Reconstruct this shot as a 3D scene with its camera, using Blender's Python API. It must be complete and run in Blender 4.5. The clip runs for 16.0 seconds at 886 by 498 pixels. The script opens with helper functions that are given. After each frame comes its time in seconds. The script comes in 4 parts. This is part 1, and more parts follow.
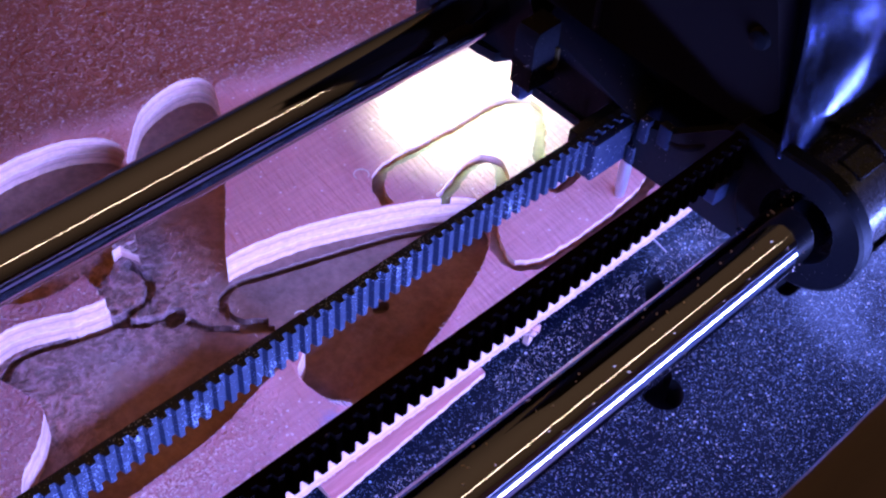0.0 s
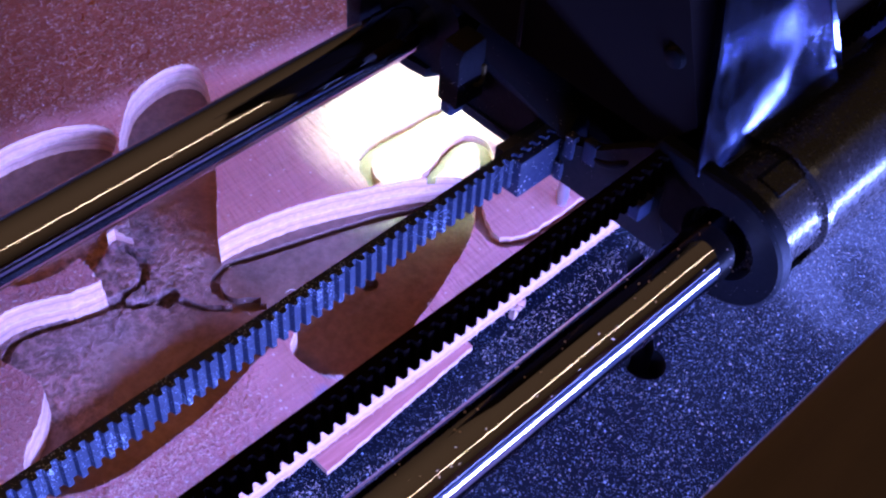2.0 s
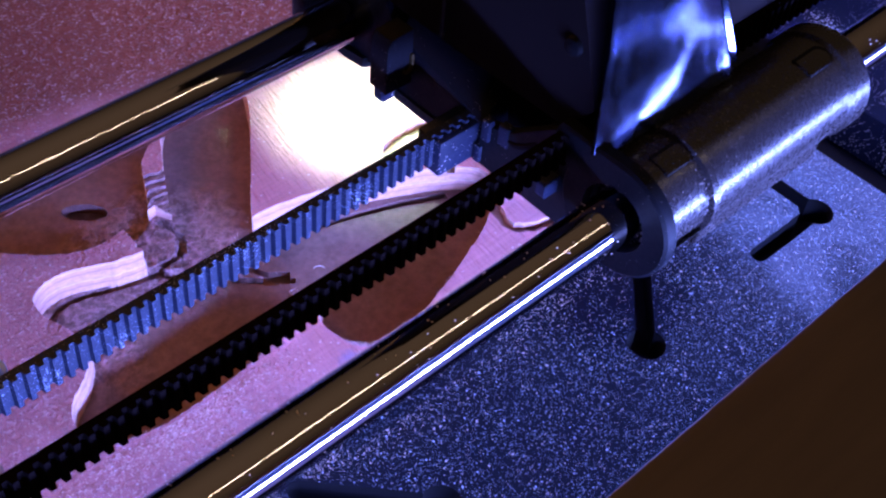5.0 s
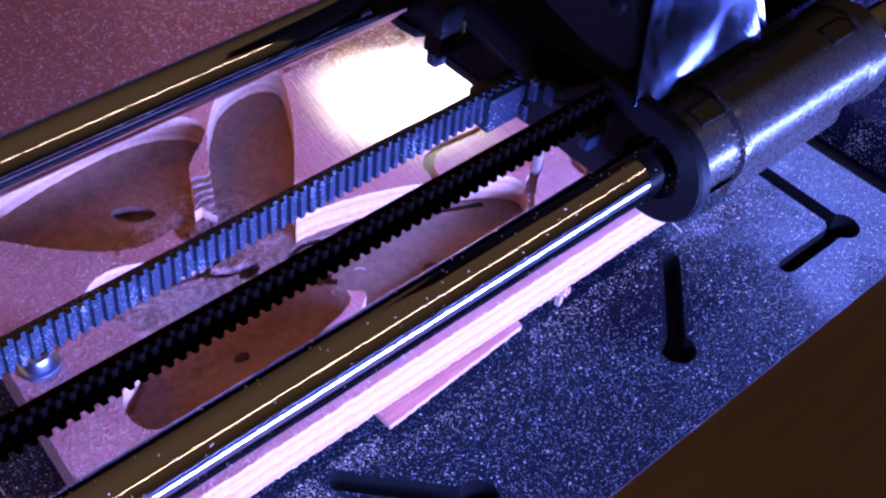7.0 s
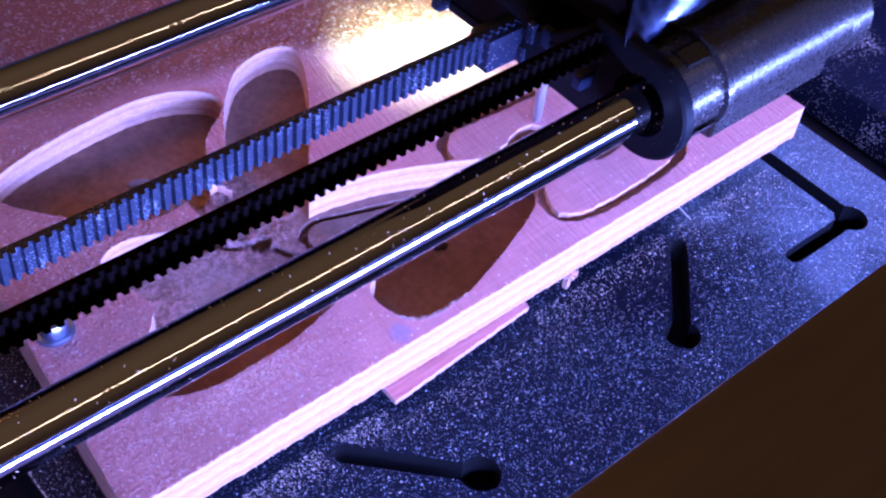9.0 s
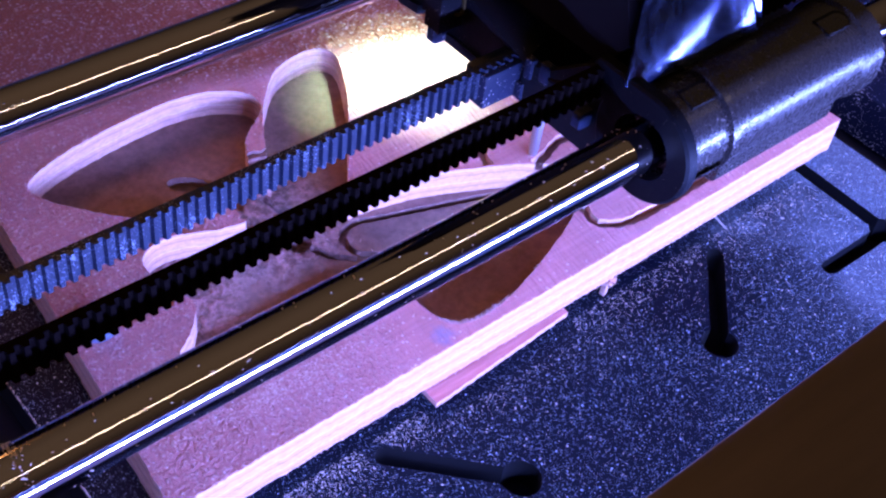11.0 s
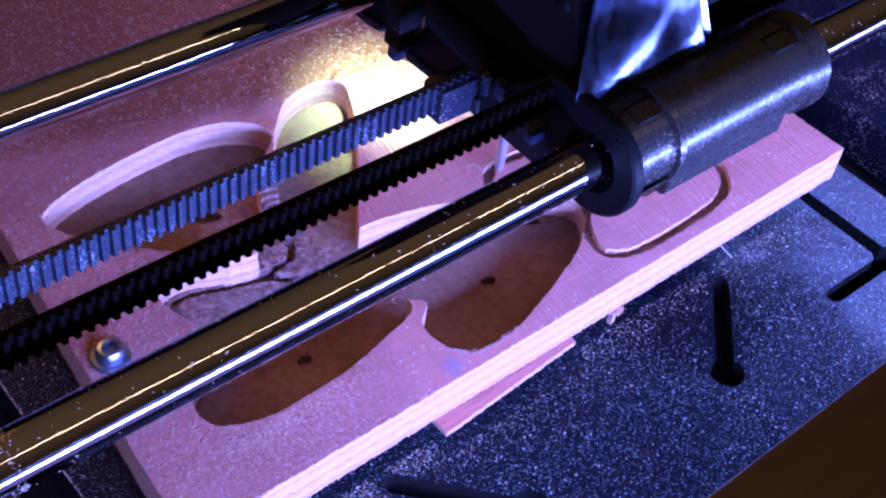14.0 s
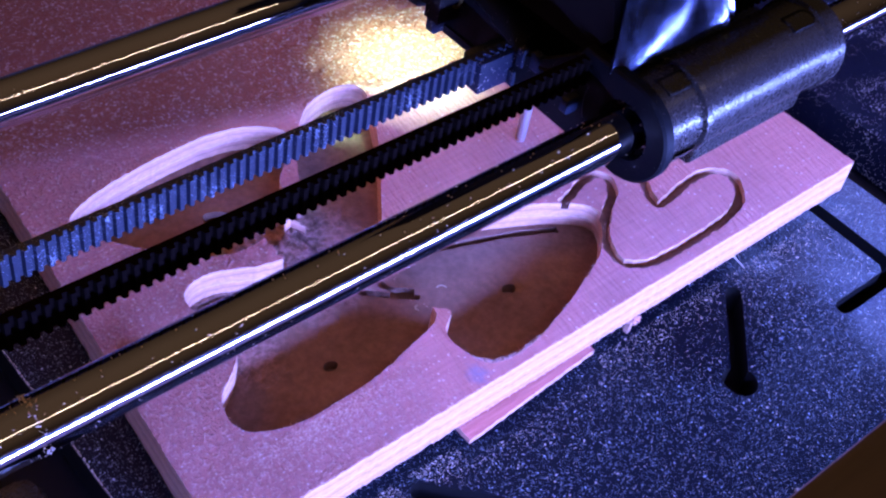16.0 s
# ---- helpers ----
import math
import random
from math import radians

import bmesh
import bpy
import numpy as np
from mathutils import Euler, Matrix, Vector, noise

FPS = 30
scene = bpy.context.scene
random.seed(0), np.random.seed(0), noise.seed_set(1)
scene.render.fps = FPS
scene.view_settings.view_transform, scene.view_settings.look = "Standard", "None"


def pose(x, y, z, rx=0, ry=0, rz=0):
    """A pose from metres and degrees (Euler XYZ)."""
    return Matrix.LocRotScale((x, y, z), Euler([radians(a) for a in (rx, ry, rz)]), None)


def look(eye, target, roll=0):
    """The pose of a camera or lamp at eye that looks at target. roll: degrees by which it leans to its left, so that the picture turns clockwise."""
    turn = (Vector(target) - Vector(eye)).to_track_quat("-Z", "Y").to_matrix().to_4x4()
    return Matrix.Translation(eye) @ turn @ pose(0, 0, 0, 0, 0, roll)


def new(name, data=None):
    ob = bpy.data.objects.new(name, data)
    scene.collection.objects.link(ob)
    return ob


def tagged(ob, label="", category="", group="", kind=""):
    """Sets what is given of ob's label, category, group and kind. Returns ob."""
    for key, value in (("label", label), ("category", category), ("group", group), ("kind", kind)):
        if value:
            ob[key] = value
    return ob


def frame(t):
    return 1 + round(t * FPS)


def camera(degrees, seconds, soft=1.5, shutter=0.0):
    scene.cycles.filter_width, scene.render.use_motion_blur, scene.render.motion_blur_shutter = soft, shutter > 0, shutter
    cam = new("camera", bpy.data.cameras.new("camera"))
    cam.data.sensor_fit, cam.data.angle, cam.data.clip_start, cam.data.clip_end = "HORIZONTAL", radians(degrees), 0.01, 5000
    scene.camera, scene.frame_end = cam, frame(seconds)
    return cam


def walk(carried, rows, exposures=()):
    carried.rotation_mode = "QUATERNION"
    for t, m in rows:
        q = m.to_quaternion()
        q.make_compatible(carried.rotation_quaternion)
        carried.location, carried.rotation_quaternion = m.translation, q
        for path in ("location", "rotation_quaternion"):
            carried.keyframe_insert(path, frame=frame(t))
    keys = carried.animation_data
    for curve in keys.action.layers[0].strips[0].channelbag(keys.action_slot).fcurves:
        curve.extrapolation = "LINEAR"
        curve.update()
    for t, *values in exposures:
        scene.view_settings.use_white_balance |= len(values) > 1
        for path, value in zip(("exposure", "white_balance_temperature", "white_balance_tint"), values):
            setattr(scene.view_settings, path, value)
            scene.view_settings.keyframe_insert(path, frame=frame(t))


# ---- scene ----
from mathutils.geometry import delaunay_2d_cdt

MM = 0.001
PATH = [
    (0, (-0.1266, -0.0618, 0.1811), (-0.0284, 0.0302, 0.0332), 4.90),
    (0.5, (-0.1290, -0.0618, 0.1820), (-0.0291, 0.0275, 0.0335), 5.51),
    (1, (-0.1305, -0.0639, 0.1822), (-0.0309, 0.0254, 0.0335), 5.23),
    (1.5, (-0.1302, -0.0644, 0.1833), (-0.0306, 0.0250, 0.0346), 5.17),
    (2, (-0.1304, -0.0657, 0.1843), (-0.0316, 0.0239, 0.0352), 4.69),
    (2.5, (-0.1307, -0.0660, 0.1843), (-0.0315, 0.0237, 0.0356), 5.08),
    (3, (-0.1315, -0.0653, 0.1822), (-0.0330, 0.0252, 0.0335), 5.14),
    (3.5, (-0.1341, -0.0652, 0.1852), (-0.0363, 0.0243, 0.0354), 5.22),
    (4, (-0.1374, -0.0670, 0.1899), (-0.0393, 0.0216, 0.0398), 5.82),
    (4.5, (-0.1414, -0.0722, 0.1907), (-0.0417, 0.0177, 0.0424), 6.14),
    (7, (-0.1563, -0.0795, 0.1905), (-0.0538, 0.0173, 0.0487), 6.21),
    (7.5, (-0.1550, -0.0822, 0.1925), (-0.0541, 0.0157, 0.0503), 5.81),
    (8, (-0.1546, -0.0847, 0.1938), (-0.0540, 0.0123, 0.0506), 6.12),
    (8.5, (-0.1566, -0.0852, 0.1931), (-0.0557, 0.0120, 0.0504), 6.68),
    (9, (-0.1576, -0.0824, 0.1923), (-0.0580, 0.0146, 0.0486), 7.21),
    (9.5, (-0.1588, -0.0815, 0.1901), (-0.0581, 0.0158, 0.0473), 7.61),
    (10, (-0.1612, -0.0804, 0.1898), (-0.0606, 0.0171, 0.0471), 7.91),
    (12.5, (-0.1677, -0.0748, 0.1903), (-0.0647, 0.0236, 0.0499), 8.80),
    (13, (-0.1676, -0.0768, 0.1924), (-0.0650, 0.0224, 0.0523), 8.31),
    (13.5, (-0.1686, -0.0753, 0.1927), (-0.0654, 0.0232, 0.0525), 8.69),
    (14, (-0.1670, -0.0762, 0.1937), (-0.0648, 0.0231, 0.0534), 8.24),
    (14.5, (-0.1684, -0.0712, 0.1935), (-0.0660, 0.0257, 0.0516), 9.40),
    (15, (-0.1699, -0.0708, 0.1940), (-0.0670, 0.0263, 0.0527), 9.65),
    (15.5, (-0.1720, -0.0709, 0.1978), (-0.0692, 0.0265, 0.0566), 9.53),
    (16, (-0.1746, -0.0686, 0.1986), (-0.0702, 0.0265, 0.0570), 10.46),
]
cam = camera(39.0, 16.0, soft=2.3)
walk(cam, [(t, look(eye, target, roll)) for t, eye, target, roll in PATH],
     exposures=[(0, -0.10), (4.5, 0.02), (7, 0.18), (9, 0.20), (10, 0.18), (12.5, 0.09), (14, 0.0), (16, 0.0)])

# ---------------------------------------------------------------- light
scene.view_settings.exposure = 0.0
world = bpy.data.worlds.new("dim_room")
scene.world = world
world.use_nodes = True
wn, wl = world.node_tree.nodes, world.node_tree.links
wc, ws, wr = wn.new("ShaderNodeTexCoord"), wn.new("ShaderNodeSeparateXYZ"), wn.new("ShaderNodeValToRGB")
wl.new(wc.outputs["Generated"], ws.inputs[0])
wl.new(ws.outputs["Z"], wr.inputs[0])
# a dim warm room: dark walls, a paler ceiling
wr.color_ramp.elements[0].position, wr.color_ramp.elements[0].color = 0.15, (0.016, 0.010, 0.007, 1)
wr.color_ramp.elements[1].position, wr.color_ramp.elements[1].color = 0.95, (0.108, 0.069, 0.047, 1)
wl.new(wr.outputs[0], wn["Background"].inputs[0])
wn["Background"].inputs[1].default_value = 1.0


def area_lamp(name, eye, target, width, height, power, colour):
    data = bpy.data.lights.new(name, "AREA")
    data.shape, data.size, data.size_y = "RECTANGLE", width, height
    data.energy, data.color = power, colour
    lamp = new(name, data)
    lamp.matrix_world = look(eye, target)
    return lamp


# warm room tube above and behind the viewer, and the cold strip inside the machine's front panel
area_lamp("room_tube_lamp", (0.20, -0.62, 1.05), (0.20, 0.02, 0.0), 1.6, 0.008, 1.5, (1.0, 0.77, 0.58))
area_lamp("warm_side_lamp", (-0.12, 0.98, 0.62), (-0.08, 0.15, 0.0), 0.3, 0.3, 3.8, (1.0, 0.42, 0.14))
strip = area_lamp("cold_strip_lamp", (0.045, -0.075, 0.0505), (0.045, 0.06, 0.050), 0.43, 0.006, 2.12, (0.172, 0.242, 1.0))
strip.data.spread = radians(115)


# ---------------------------------------------------------------- materials
def material(name, colour, rough=0.5, metal=0.0, spec=0.5):
    m = bpy.data.materials.new(name)
    m.use_nodes = True
    b = m.node_tree.nodes["Principled BSDF"]
    b.inputs["Base Color"].default_value = (*colour, 1)
    b.inputs["Roughness"].default_value = rough
    b.inputs["Metallic"].default_value = metal
    b.inputs["Specular IOR Level"].default_value = spec
    return m, m.node_tree.nodes, m.node_tree.links, b


def coords(nodes, links, scale=(1, 1, 1)):
    c = nodes.new("ShaderNodeTexCoord")
    mp = nodes.new("ShaderNodeMapping")
    mp.inputs["Scale"].default_value = scale
    links.new(c.outputs["Object"], mp.inputs[0])
    return mp.outputs[0]


def noise_node(nodes, links, vec, scale, detail=4.0, rough=0.6):
    n = nodes.new("ShaderNodeTexNoise")
    n.inputs["Scale"].default_value = scale
    n.inputs["Detail"].default_value = detail
    n.inputs["Roughness"].default_value = rough
    links.new(vec, n.inputs["Vector"])
    return n.outputs["Fac"]


def ramp(nodes, links, fac, stops):
    r = nodes.new("ShaderNodeValToRGB")
    el = r.color_ramp.elements
    while len(el) < len(stops):
        el.new(0.5)
    for e, (pos, col) in zip(el, stops):
        e.position, e.color = pos, (*col, 1) if len(col) == 3 else col
    links.new(fac, r.inputs[0])
    return r.outputs[0]


def mix(nodes, links, fac, a, b, kind="MIX"):
    n = nodes.new("ShaderNodeMix")
    n.data_type, n.blend_type = "RGBA", kind
    for socket, v in ((n.inputs[0], fac), (n.inputs[6], a), (n.inputs[7], b)):
        if isinstance(v, (int, float)):
            socket.default_value = v
        elif isinstance(v, tuple):
            socket.default_value = (*v, 1)
        else:
            links.new(v, socket)
    return n.outputs[2]


def bump(nodes, links, height, bsdf, strength, distance):
    n = nodes.new("ShaderNodeBump")
    n.inputs["Strength"].default_value = strength
    n.inputs["Distance"].default_value = distance
    links.new(height, n.inputs["Height"])
    links.new(n.outputs[0], bsdf.inputs["Normal"])
    return n


def math_node(nodes, links, op, a, b=0.0):
    n = nodes.new("ShaderNodeMath")
    n.operation = op
    for socket, v in ((n.inputs[0], a), (n.inputs[1], b)):
        if isinstance(v, (int, float)):
            socket.default_value = v
        else:
            links.new(v, socket)
    return n.outputs[0]


GREY = lambda v: (v, v, v)


def wood_face():
    m, N, L, b = material("sanded_plywood_face", (0.7, 0.35, 0.25), 0.8, spec=0.2)
    vec = coords(N, L)
    sep = N.new("ShaderNodeSeparateXYZ")
    L.new(vec, sep.inputs[0])
    X, Y = sep.outputs["X"], sep.outputs["Y"]
    grain = noise_node(N, L, coords(N, L, (90, 1500, 300)), 1.0, 4, 0.6)
    # sanding strokes that run slantwise over the sheet
    turn = N.new("ShaderNodeMapping")
    turn.vector_type = "TEXTURE"
    turn.inputs["Rotation"].default_value = (0, 0, radians(-10))
    turn.inputs["Scale"].default_value = (1 / 1050, 1 / 150, 1 / 300)
    L.new(vec, turn.inputs[0])
    strokes = noise_node(N, L, turn.outputs[0], 1.0, 3, 0.65)
    blotch = noise_node(N, L, vec, 42, 4, 0.6)
    fuzz = noise_node(N, L, vec, 1300, 3, 0.65)
    tufts = noise_node(N, L, vec, 500, 3, 0.55)
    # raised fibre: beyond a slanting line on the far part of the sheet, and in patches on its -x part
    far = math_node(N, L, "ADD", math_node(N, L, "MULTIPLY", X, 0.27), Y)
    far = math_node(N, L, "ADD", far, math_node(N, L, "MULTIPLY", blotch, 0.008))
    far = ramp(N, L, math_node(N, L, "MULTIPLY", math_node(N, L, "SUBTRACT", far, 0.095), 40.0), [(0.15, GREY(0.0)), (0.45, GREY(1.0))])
    side = math_node(N, L, "ADD", math_node(N, L, "MULTIPLY", X, -14.0), math_node(N, L, "MULTIPLY", blotch, 0.9))
    side = math_node(N, L, "ADD", side, math_node(N, L, "MULTIPLY", Y, 2.6))
    side = ramp(N, L, math_node(N, L, "MULTIPLY", side, 0.5), [(0.64, GREY(0.0)), (0.95, GREY(0.75))])
    rough_mask = math_node(N, L, "MAXIMUM", far, side)
    col = ramp(N, L, grain, [(0.25, (0.62, 0.232, 0.202)), (0.75, (0.73, 0.294, 0.256))])
    col = mix(N, L, 0.7, col, ramp(N, L, blotch, [(0.3, GREY(0.74)), (0.7, GREY(1.0))]), "MULTIPLY")
    col = mix(N, L, 0.22, col, ramp(N, L, strokes, [(0.32, GREY(0.66)), (0.55, GREY(1.0))]), "MULTIPLY")
    # darker, browner tint beyond the line also holds the warm, weaker light there
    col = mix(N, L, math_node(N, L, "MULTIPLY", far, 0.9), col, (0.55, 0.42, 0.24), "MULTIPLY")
    specks = math_node(N, L, "MULTIPLY", ramp(N, L, math_node(N, L, "ADD", math_node(N, L, "MULTIPLY", fuzz, 0.75), math_node(N, L, "MULTIPLY", tufts, 0.25)), [(0.53, GREY(0.0)), (0.63, GREY(0.55))]), rough_mask)
    col = mix(N, L, specks, col, (0.90, 0.62, 0.55))
    # stray pale flecks all over
    vor = N.new("ShaderNodeTexVoronoi")
    vor.inputs["Scale"].default_value = 900
    L.new(vec, vor.inputs["Vector"])
    keep = math_node(N, L, "GREATER_THAN", noise_node(N, L, vor.outputs["Position"], 2900, 1, 0.5), 0.60)
    fleck = math_node(N, L, "MULTIPLY", math_node(N, L, "LESS_THAN", vor.outputs["Distance"], 0.22), keep)
    col = mix(N, L, math_node(N, L, "MULTIPLY", fleck, 0.55), col, (0.92, 0.72, 0.66))
    dist = N.new("ShaderNodeVectorMath")
    dist.operation = "DISTANCE"
    L.new(vec, dist.inputs[0])
    dist.inputs[1].default_value = (-0.0545, 0.0262, 0.0141)
    smudge = math_node(N, L, "ADD", math_node(N, L, "MULTIPLY", dist.outputs["Value"], 160.0), math_node(N, L, "MULTIPLY", tufts, 1.0))
    col = mix(N, L, ramp(N, L, smudge, [(0.55, GREY(0.5)), (1.1, GREY(0.0))]), col, (0.20, 0.22, 0.34))
    L.new(col, b.inputs["Base Color"])
    h = math_node(N, L, "MULTIPLY", math_node(N, L, "ADD", math_node(N, L, "MULTIPLY", fuzz, 0.7), math_node(N, L, "MULTIPLY", tufts, 2.0)), far)
    h = math_node(N, L, "ADD", h, math_node(N, L, "MULTIPLY", math_node(N, L, "POWER", fuzz, 2.0), math_node(N, L, "MULTIPLY", side, 3.8)))
    h = math_node(N, L, "ADD", h, math_node(N, L, "MULTIPLY", tufts, math_node(N, L, "MULTIPLY", side, 0.9)))
    fine = math_node(N, L, "ADD", math_node(N, L, "MULTIPLY", grain, 0.04), math_node(N, L, "MULTIPLY", strokes, 0.45))
    h = math_node(N, L, "ADD", math_node(N, L, "ADD", h, fine), math_node(N, L, "MULTIPLY", fleck, 0.25))
    bump(N, L, h, b, 1.0, 0.0016)
    return m


def pink_ply():
    """Raw torn veneer, redder than the sanded face."""
    m, N, L, b = material("raw_red_veneer", (0.5, 0.2, 0.15), 0.85, spec=0.15)
    grain = noise_node(N, L, coords(N, L, (80, 1300, 300)), 1.0, 4, 0.65)
    L.new(ramp(N, L, grain, [(0.3, (0.46, 0.14, 0.115)), (0.7, (0.64, 0.235, 0.19))]), b.inputs["Base Color"])
    bump(N, L, grain, b, 0.8, 0.0005)
    return m


def wood_floor():
    m, N, L, b = material("milled_pocket_floor", (0.4, 0.26, 0.18), 0.85, spec=0.2)
    blotch = noise_node(N, L, coords(N, L), 55, 4, 0.6)
    fuzz = noise_node(N, L, coords(N, L), 620, 4, 0.7)
    col = ramp(N, L, blotch, [(0.3, (0.205, 0.106, 0.080)), (0.7, (0.325, 0.174, 0.134))])
    col = mix(N, L, 0.6, col, ramp(N, L, fuzz, [(0.35, GREY(0.6)), (0.7, GREY(1.0))]), "MULTIPLY")
    dist = N.new("ShaderNodeVectorMath")
    dist.operation = "DISTANCE"
    L.new(coords(N, L), dist.inputs[0])
    dist.inputs[1].default_value = (-0.062, 0.074, 0.0075)
    other = N.new("ShaderNodeVectorMath")
    other.operation = "DISTANCE"
    L.new(coords(N, L), other.inputs[0])
    other.inputs[1].default_value = (-0.085, 0.065, 0.0075)
    reach = math_node(N, L, "MINIMUM", math_node(N, L, "MULTIPLY", dist.outputs["Value"], 21.0), math_node(N, L, "MULTIPLY", other.outputs["Value"], 27.0))
    near = math_node(N, L, "ADD", reach, math_node(N, L, "MULTIPLY", noise_node(N, L, coords(N, L), 70, 3, 0.6), 0.5))
    patch = ramp(N, L, near, [(0.42, GREY(1.0)), (0.66, GREY(0.06))])
    specks = math_node(N, L, "MULTIPLY", ramp(N, L, fuzz, [(0.42, GREY(0.0)), (0.62, GREY(0.5))]), patch)
    col = mix(N, L, specks, col, (0.84, 0.42, 0.38))
    L.new(col, b.inputs["Base Color"])
    bump(N, L, math_node(N, L, "MULTIPLY", fuzz, patch), b, 1.0, 0.0034)
    return m


def wood_edge():
    """Cut edge of the plywood: pale and dark plies lying flat."""
    m, N, L, b = material("plywood_cut_edge", (0.6, 0.45, 0.33), 0.8, spec=0.2)
    vec = coords(N, L)
    sep = N.new("ShaderNodeSeparateXYZ")
    L.new(vec, sep.inputs[0])
    wob = noise_node(N, L, vec, 160, 3, 0.6)
    z = math_node(N, L, "ADD", sep.outputs["Z"], math_node(N, L, "MULTIPLY", wob, 0.0011))
    ply = math_node(N, L, "FRACT", math_node(N, L, "MULTIPLY", z, 1 / 0.0032))
    col = ramp(N, L, ply, [(0.0, (0.54, 0.27, 0.19)), (0.09, (0.72, 0.375, 0.285)), (0.30, (0.74, 0.385, 0.29)),
                           (0.37, (0.84, 0.54, 0.42)), (0.45, (0.76, 0.43, 0.29)), (0.93, (0.74, 0.385, 0.29)), (1.0, (0.54, 0.27, 0.19))])
    fuzz = noise_node(N, L, coords(N, L, (700, 700, 1600)), 1.0, 3, 0.7)
    col = mix(N, L, 0.45, col, ramp(N, L, fuzz, [(0.35, GREY(0.55)), (0.65, GREY(1.0))]), "MULTIPLY")
    L.new(col, b.inputs["Base Color"])
    bump(N, L, fuzz, b, 0.7, 0.0004)
    return m


def bed_metal():
    m, N, L, b = material("dusty_black_bed", (0.003, 0.004, 0.008), 0.5, spec=0.07)
    vec = coords(N, L)
    # thicker towards +x, thinner in swept patches
    sep = N.new("ShaderNodeSeparateXYZ")
    L.new(vec, sep.inputs[0])
    patches = noise_node(N, L, vec, 36, 4, 0.6)
    drift = ramp(N, L, math_node(N, L, "ADD", math_node(N, L, "MULTIPLY", sep.outputs["X"], 9.0), patches), [(0.30, GREY(0.36)), (0.74, GREY(0.52)), (1.06, GREY(1.0))])
    dist = N.new("ShaderNodeVectorMath")
    dist.operation = "DISTANCE"
    L.new(vec, dist.inputs[0])
    dist.inputs[1].default_value = (0.004, 0.018, 0.0)
    swept = ramp(N, L, math_node(N, L, "ADD", math_node(N, L, "MULTIPLY", dist.outputs["Value"], 25.0), math_node(N, L, "MULTIPLY", patches, 0.4)), [(0.35, GREY(0.3)), (0.75, GREY(1.0))])
    drift = math_node(N, L, "MULTIPLY", drift, swept)

    def specks(scale, widest, share):
        """Separate round grains, each of its own size; a share of the cells stays empty."""
        vor = N.new("ShaderNodeTexVoronoi")
        vor.inputs["Scale"].default_value = scale
        L.new(vec, vor.inputs["Vector"])
        own = N.new("ShaderNodeSeparateColor")
        L.new(vor.outputs["Color"], own.inputs[0])
        size = math_node(N, L, "MULTIPLY", math_node(N, L, "POWER", own.outputs[0], 1.6), widest)
        keep = math_node(N, L, "LESS_THAN", own.outputs[1], math_node(N, L, "MULTIPLY", drift, share))
        return math_node(N, L, "MULTIPLY", math_node(N, L, "LESS_THAN", vor.outputs["Distance"], size), keep)

    big, mid, small = specks(1900, 0.34, 0.30), specks(3000, 0.42, 0.85), specks(4600, 0.55, 1.2)
    film = math_node(N, L, "MULTIPLY", math_node(N, L, "MULTIPLY", noise_node(N, L, vec, 2600, 3, 0.7), math_node(N, L, "POWER", drift, 3.0)), 0.27)
    dust = math_node(N, L, "MAXIMUM", big, math_node(N, L, "MAXIMUM", math_node(N, L, "MULTIPLY", mid, 0.50), math_node(N, L, "MULTIPLY", small, 0.27)))
    dust = math_node(N, L, "MINIMUM", math_node(N, L, "ADD", dust, film), 1.0)
    L.new(mix(N, L, dust, (0.0008, 0.0017, 0.0060), (0.58, 0.64, 0.72)), b.inputs["Base Color"])
    L.new(ramp(N, L, dust, [(0.0, GREY(0.5)), (1.0, GREY(0.9))]), b.inputs["Roughness"])
    bump(N, L, dust, b, 0.5, 0.0003)
    return m


def rod_steel():
    m, N, L, b = material("ground_steel_rod", (0.50, 0.455, 0.43), 0.09, 1.0)
    vec = coords(N, L)
    b.inputs["Coat Weight"].default_value, b.inputs["Coat Roughness"].default_value = 0.8, 0.02
    smear = noise_node(N, L, coords(N, L, (40, 500, 500)), 1.0, 4, 0.6)
    spots = N.new("ShaderNodeTexVoronoi")
    spots.inputs["Scale"].default_value = 1000
    L.new(vec, spots.inputs["Vector"])
    cover = noise_node(N, L, vec, 45, 3, 0.6)
    dot = math_node(N, L, "LESS_THAN", spots.outputs["Distance"], math_node(N, L, "MULTIPLY", math_node(N, L, "POWER", cover, 5.0), 0.5))
    L.new(mix(N, L, dot, (0.50, 0.455, 0.43), (0.6, 0.5, 0.44)), b.inputs["Base Color"])
    L.new(math_node(N, L, "SUBTRACT", 1.0, dot), b.inputs["Metallic"])
    L.new(mix(N, L, dot, ramp(N, L, smear, [(0.3, GREY(0.055)), (0.8, GREY(0.075))]), GREY(0.9)), b.inputs["Roughness"])
    return m


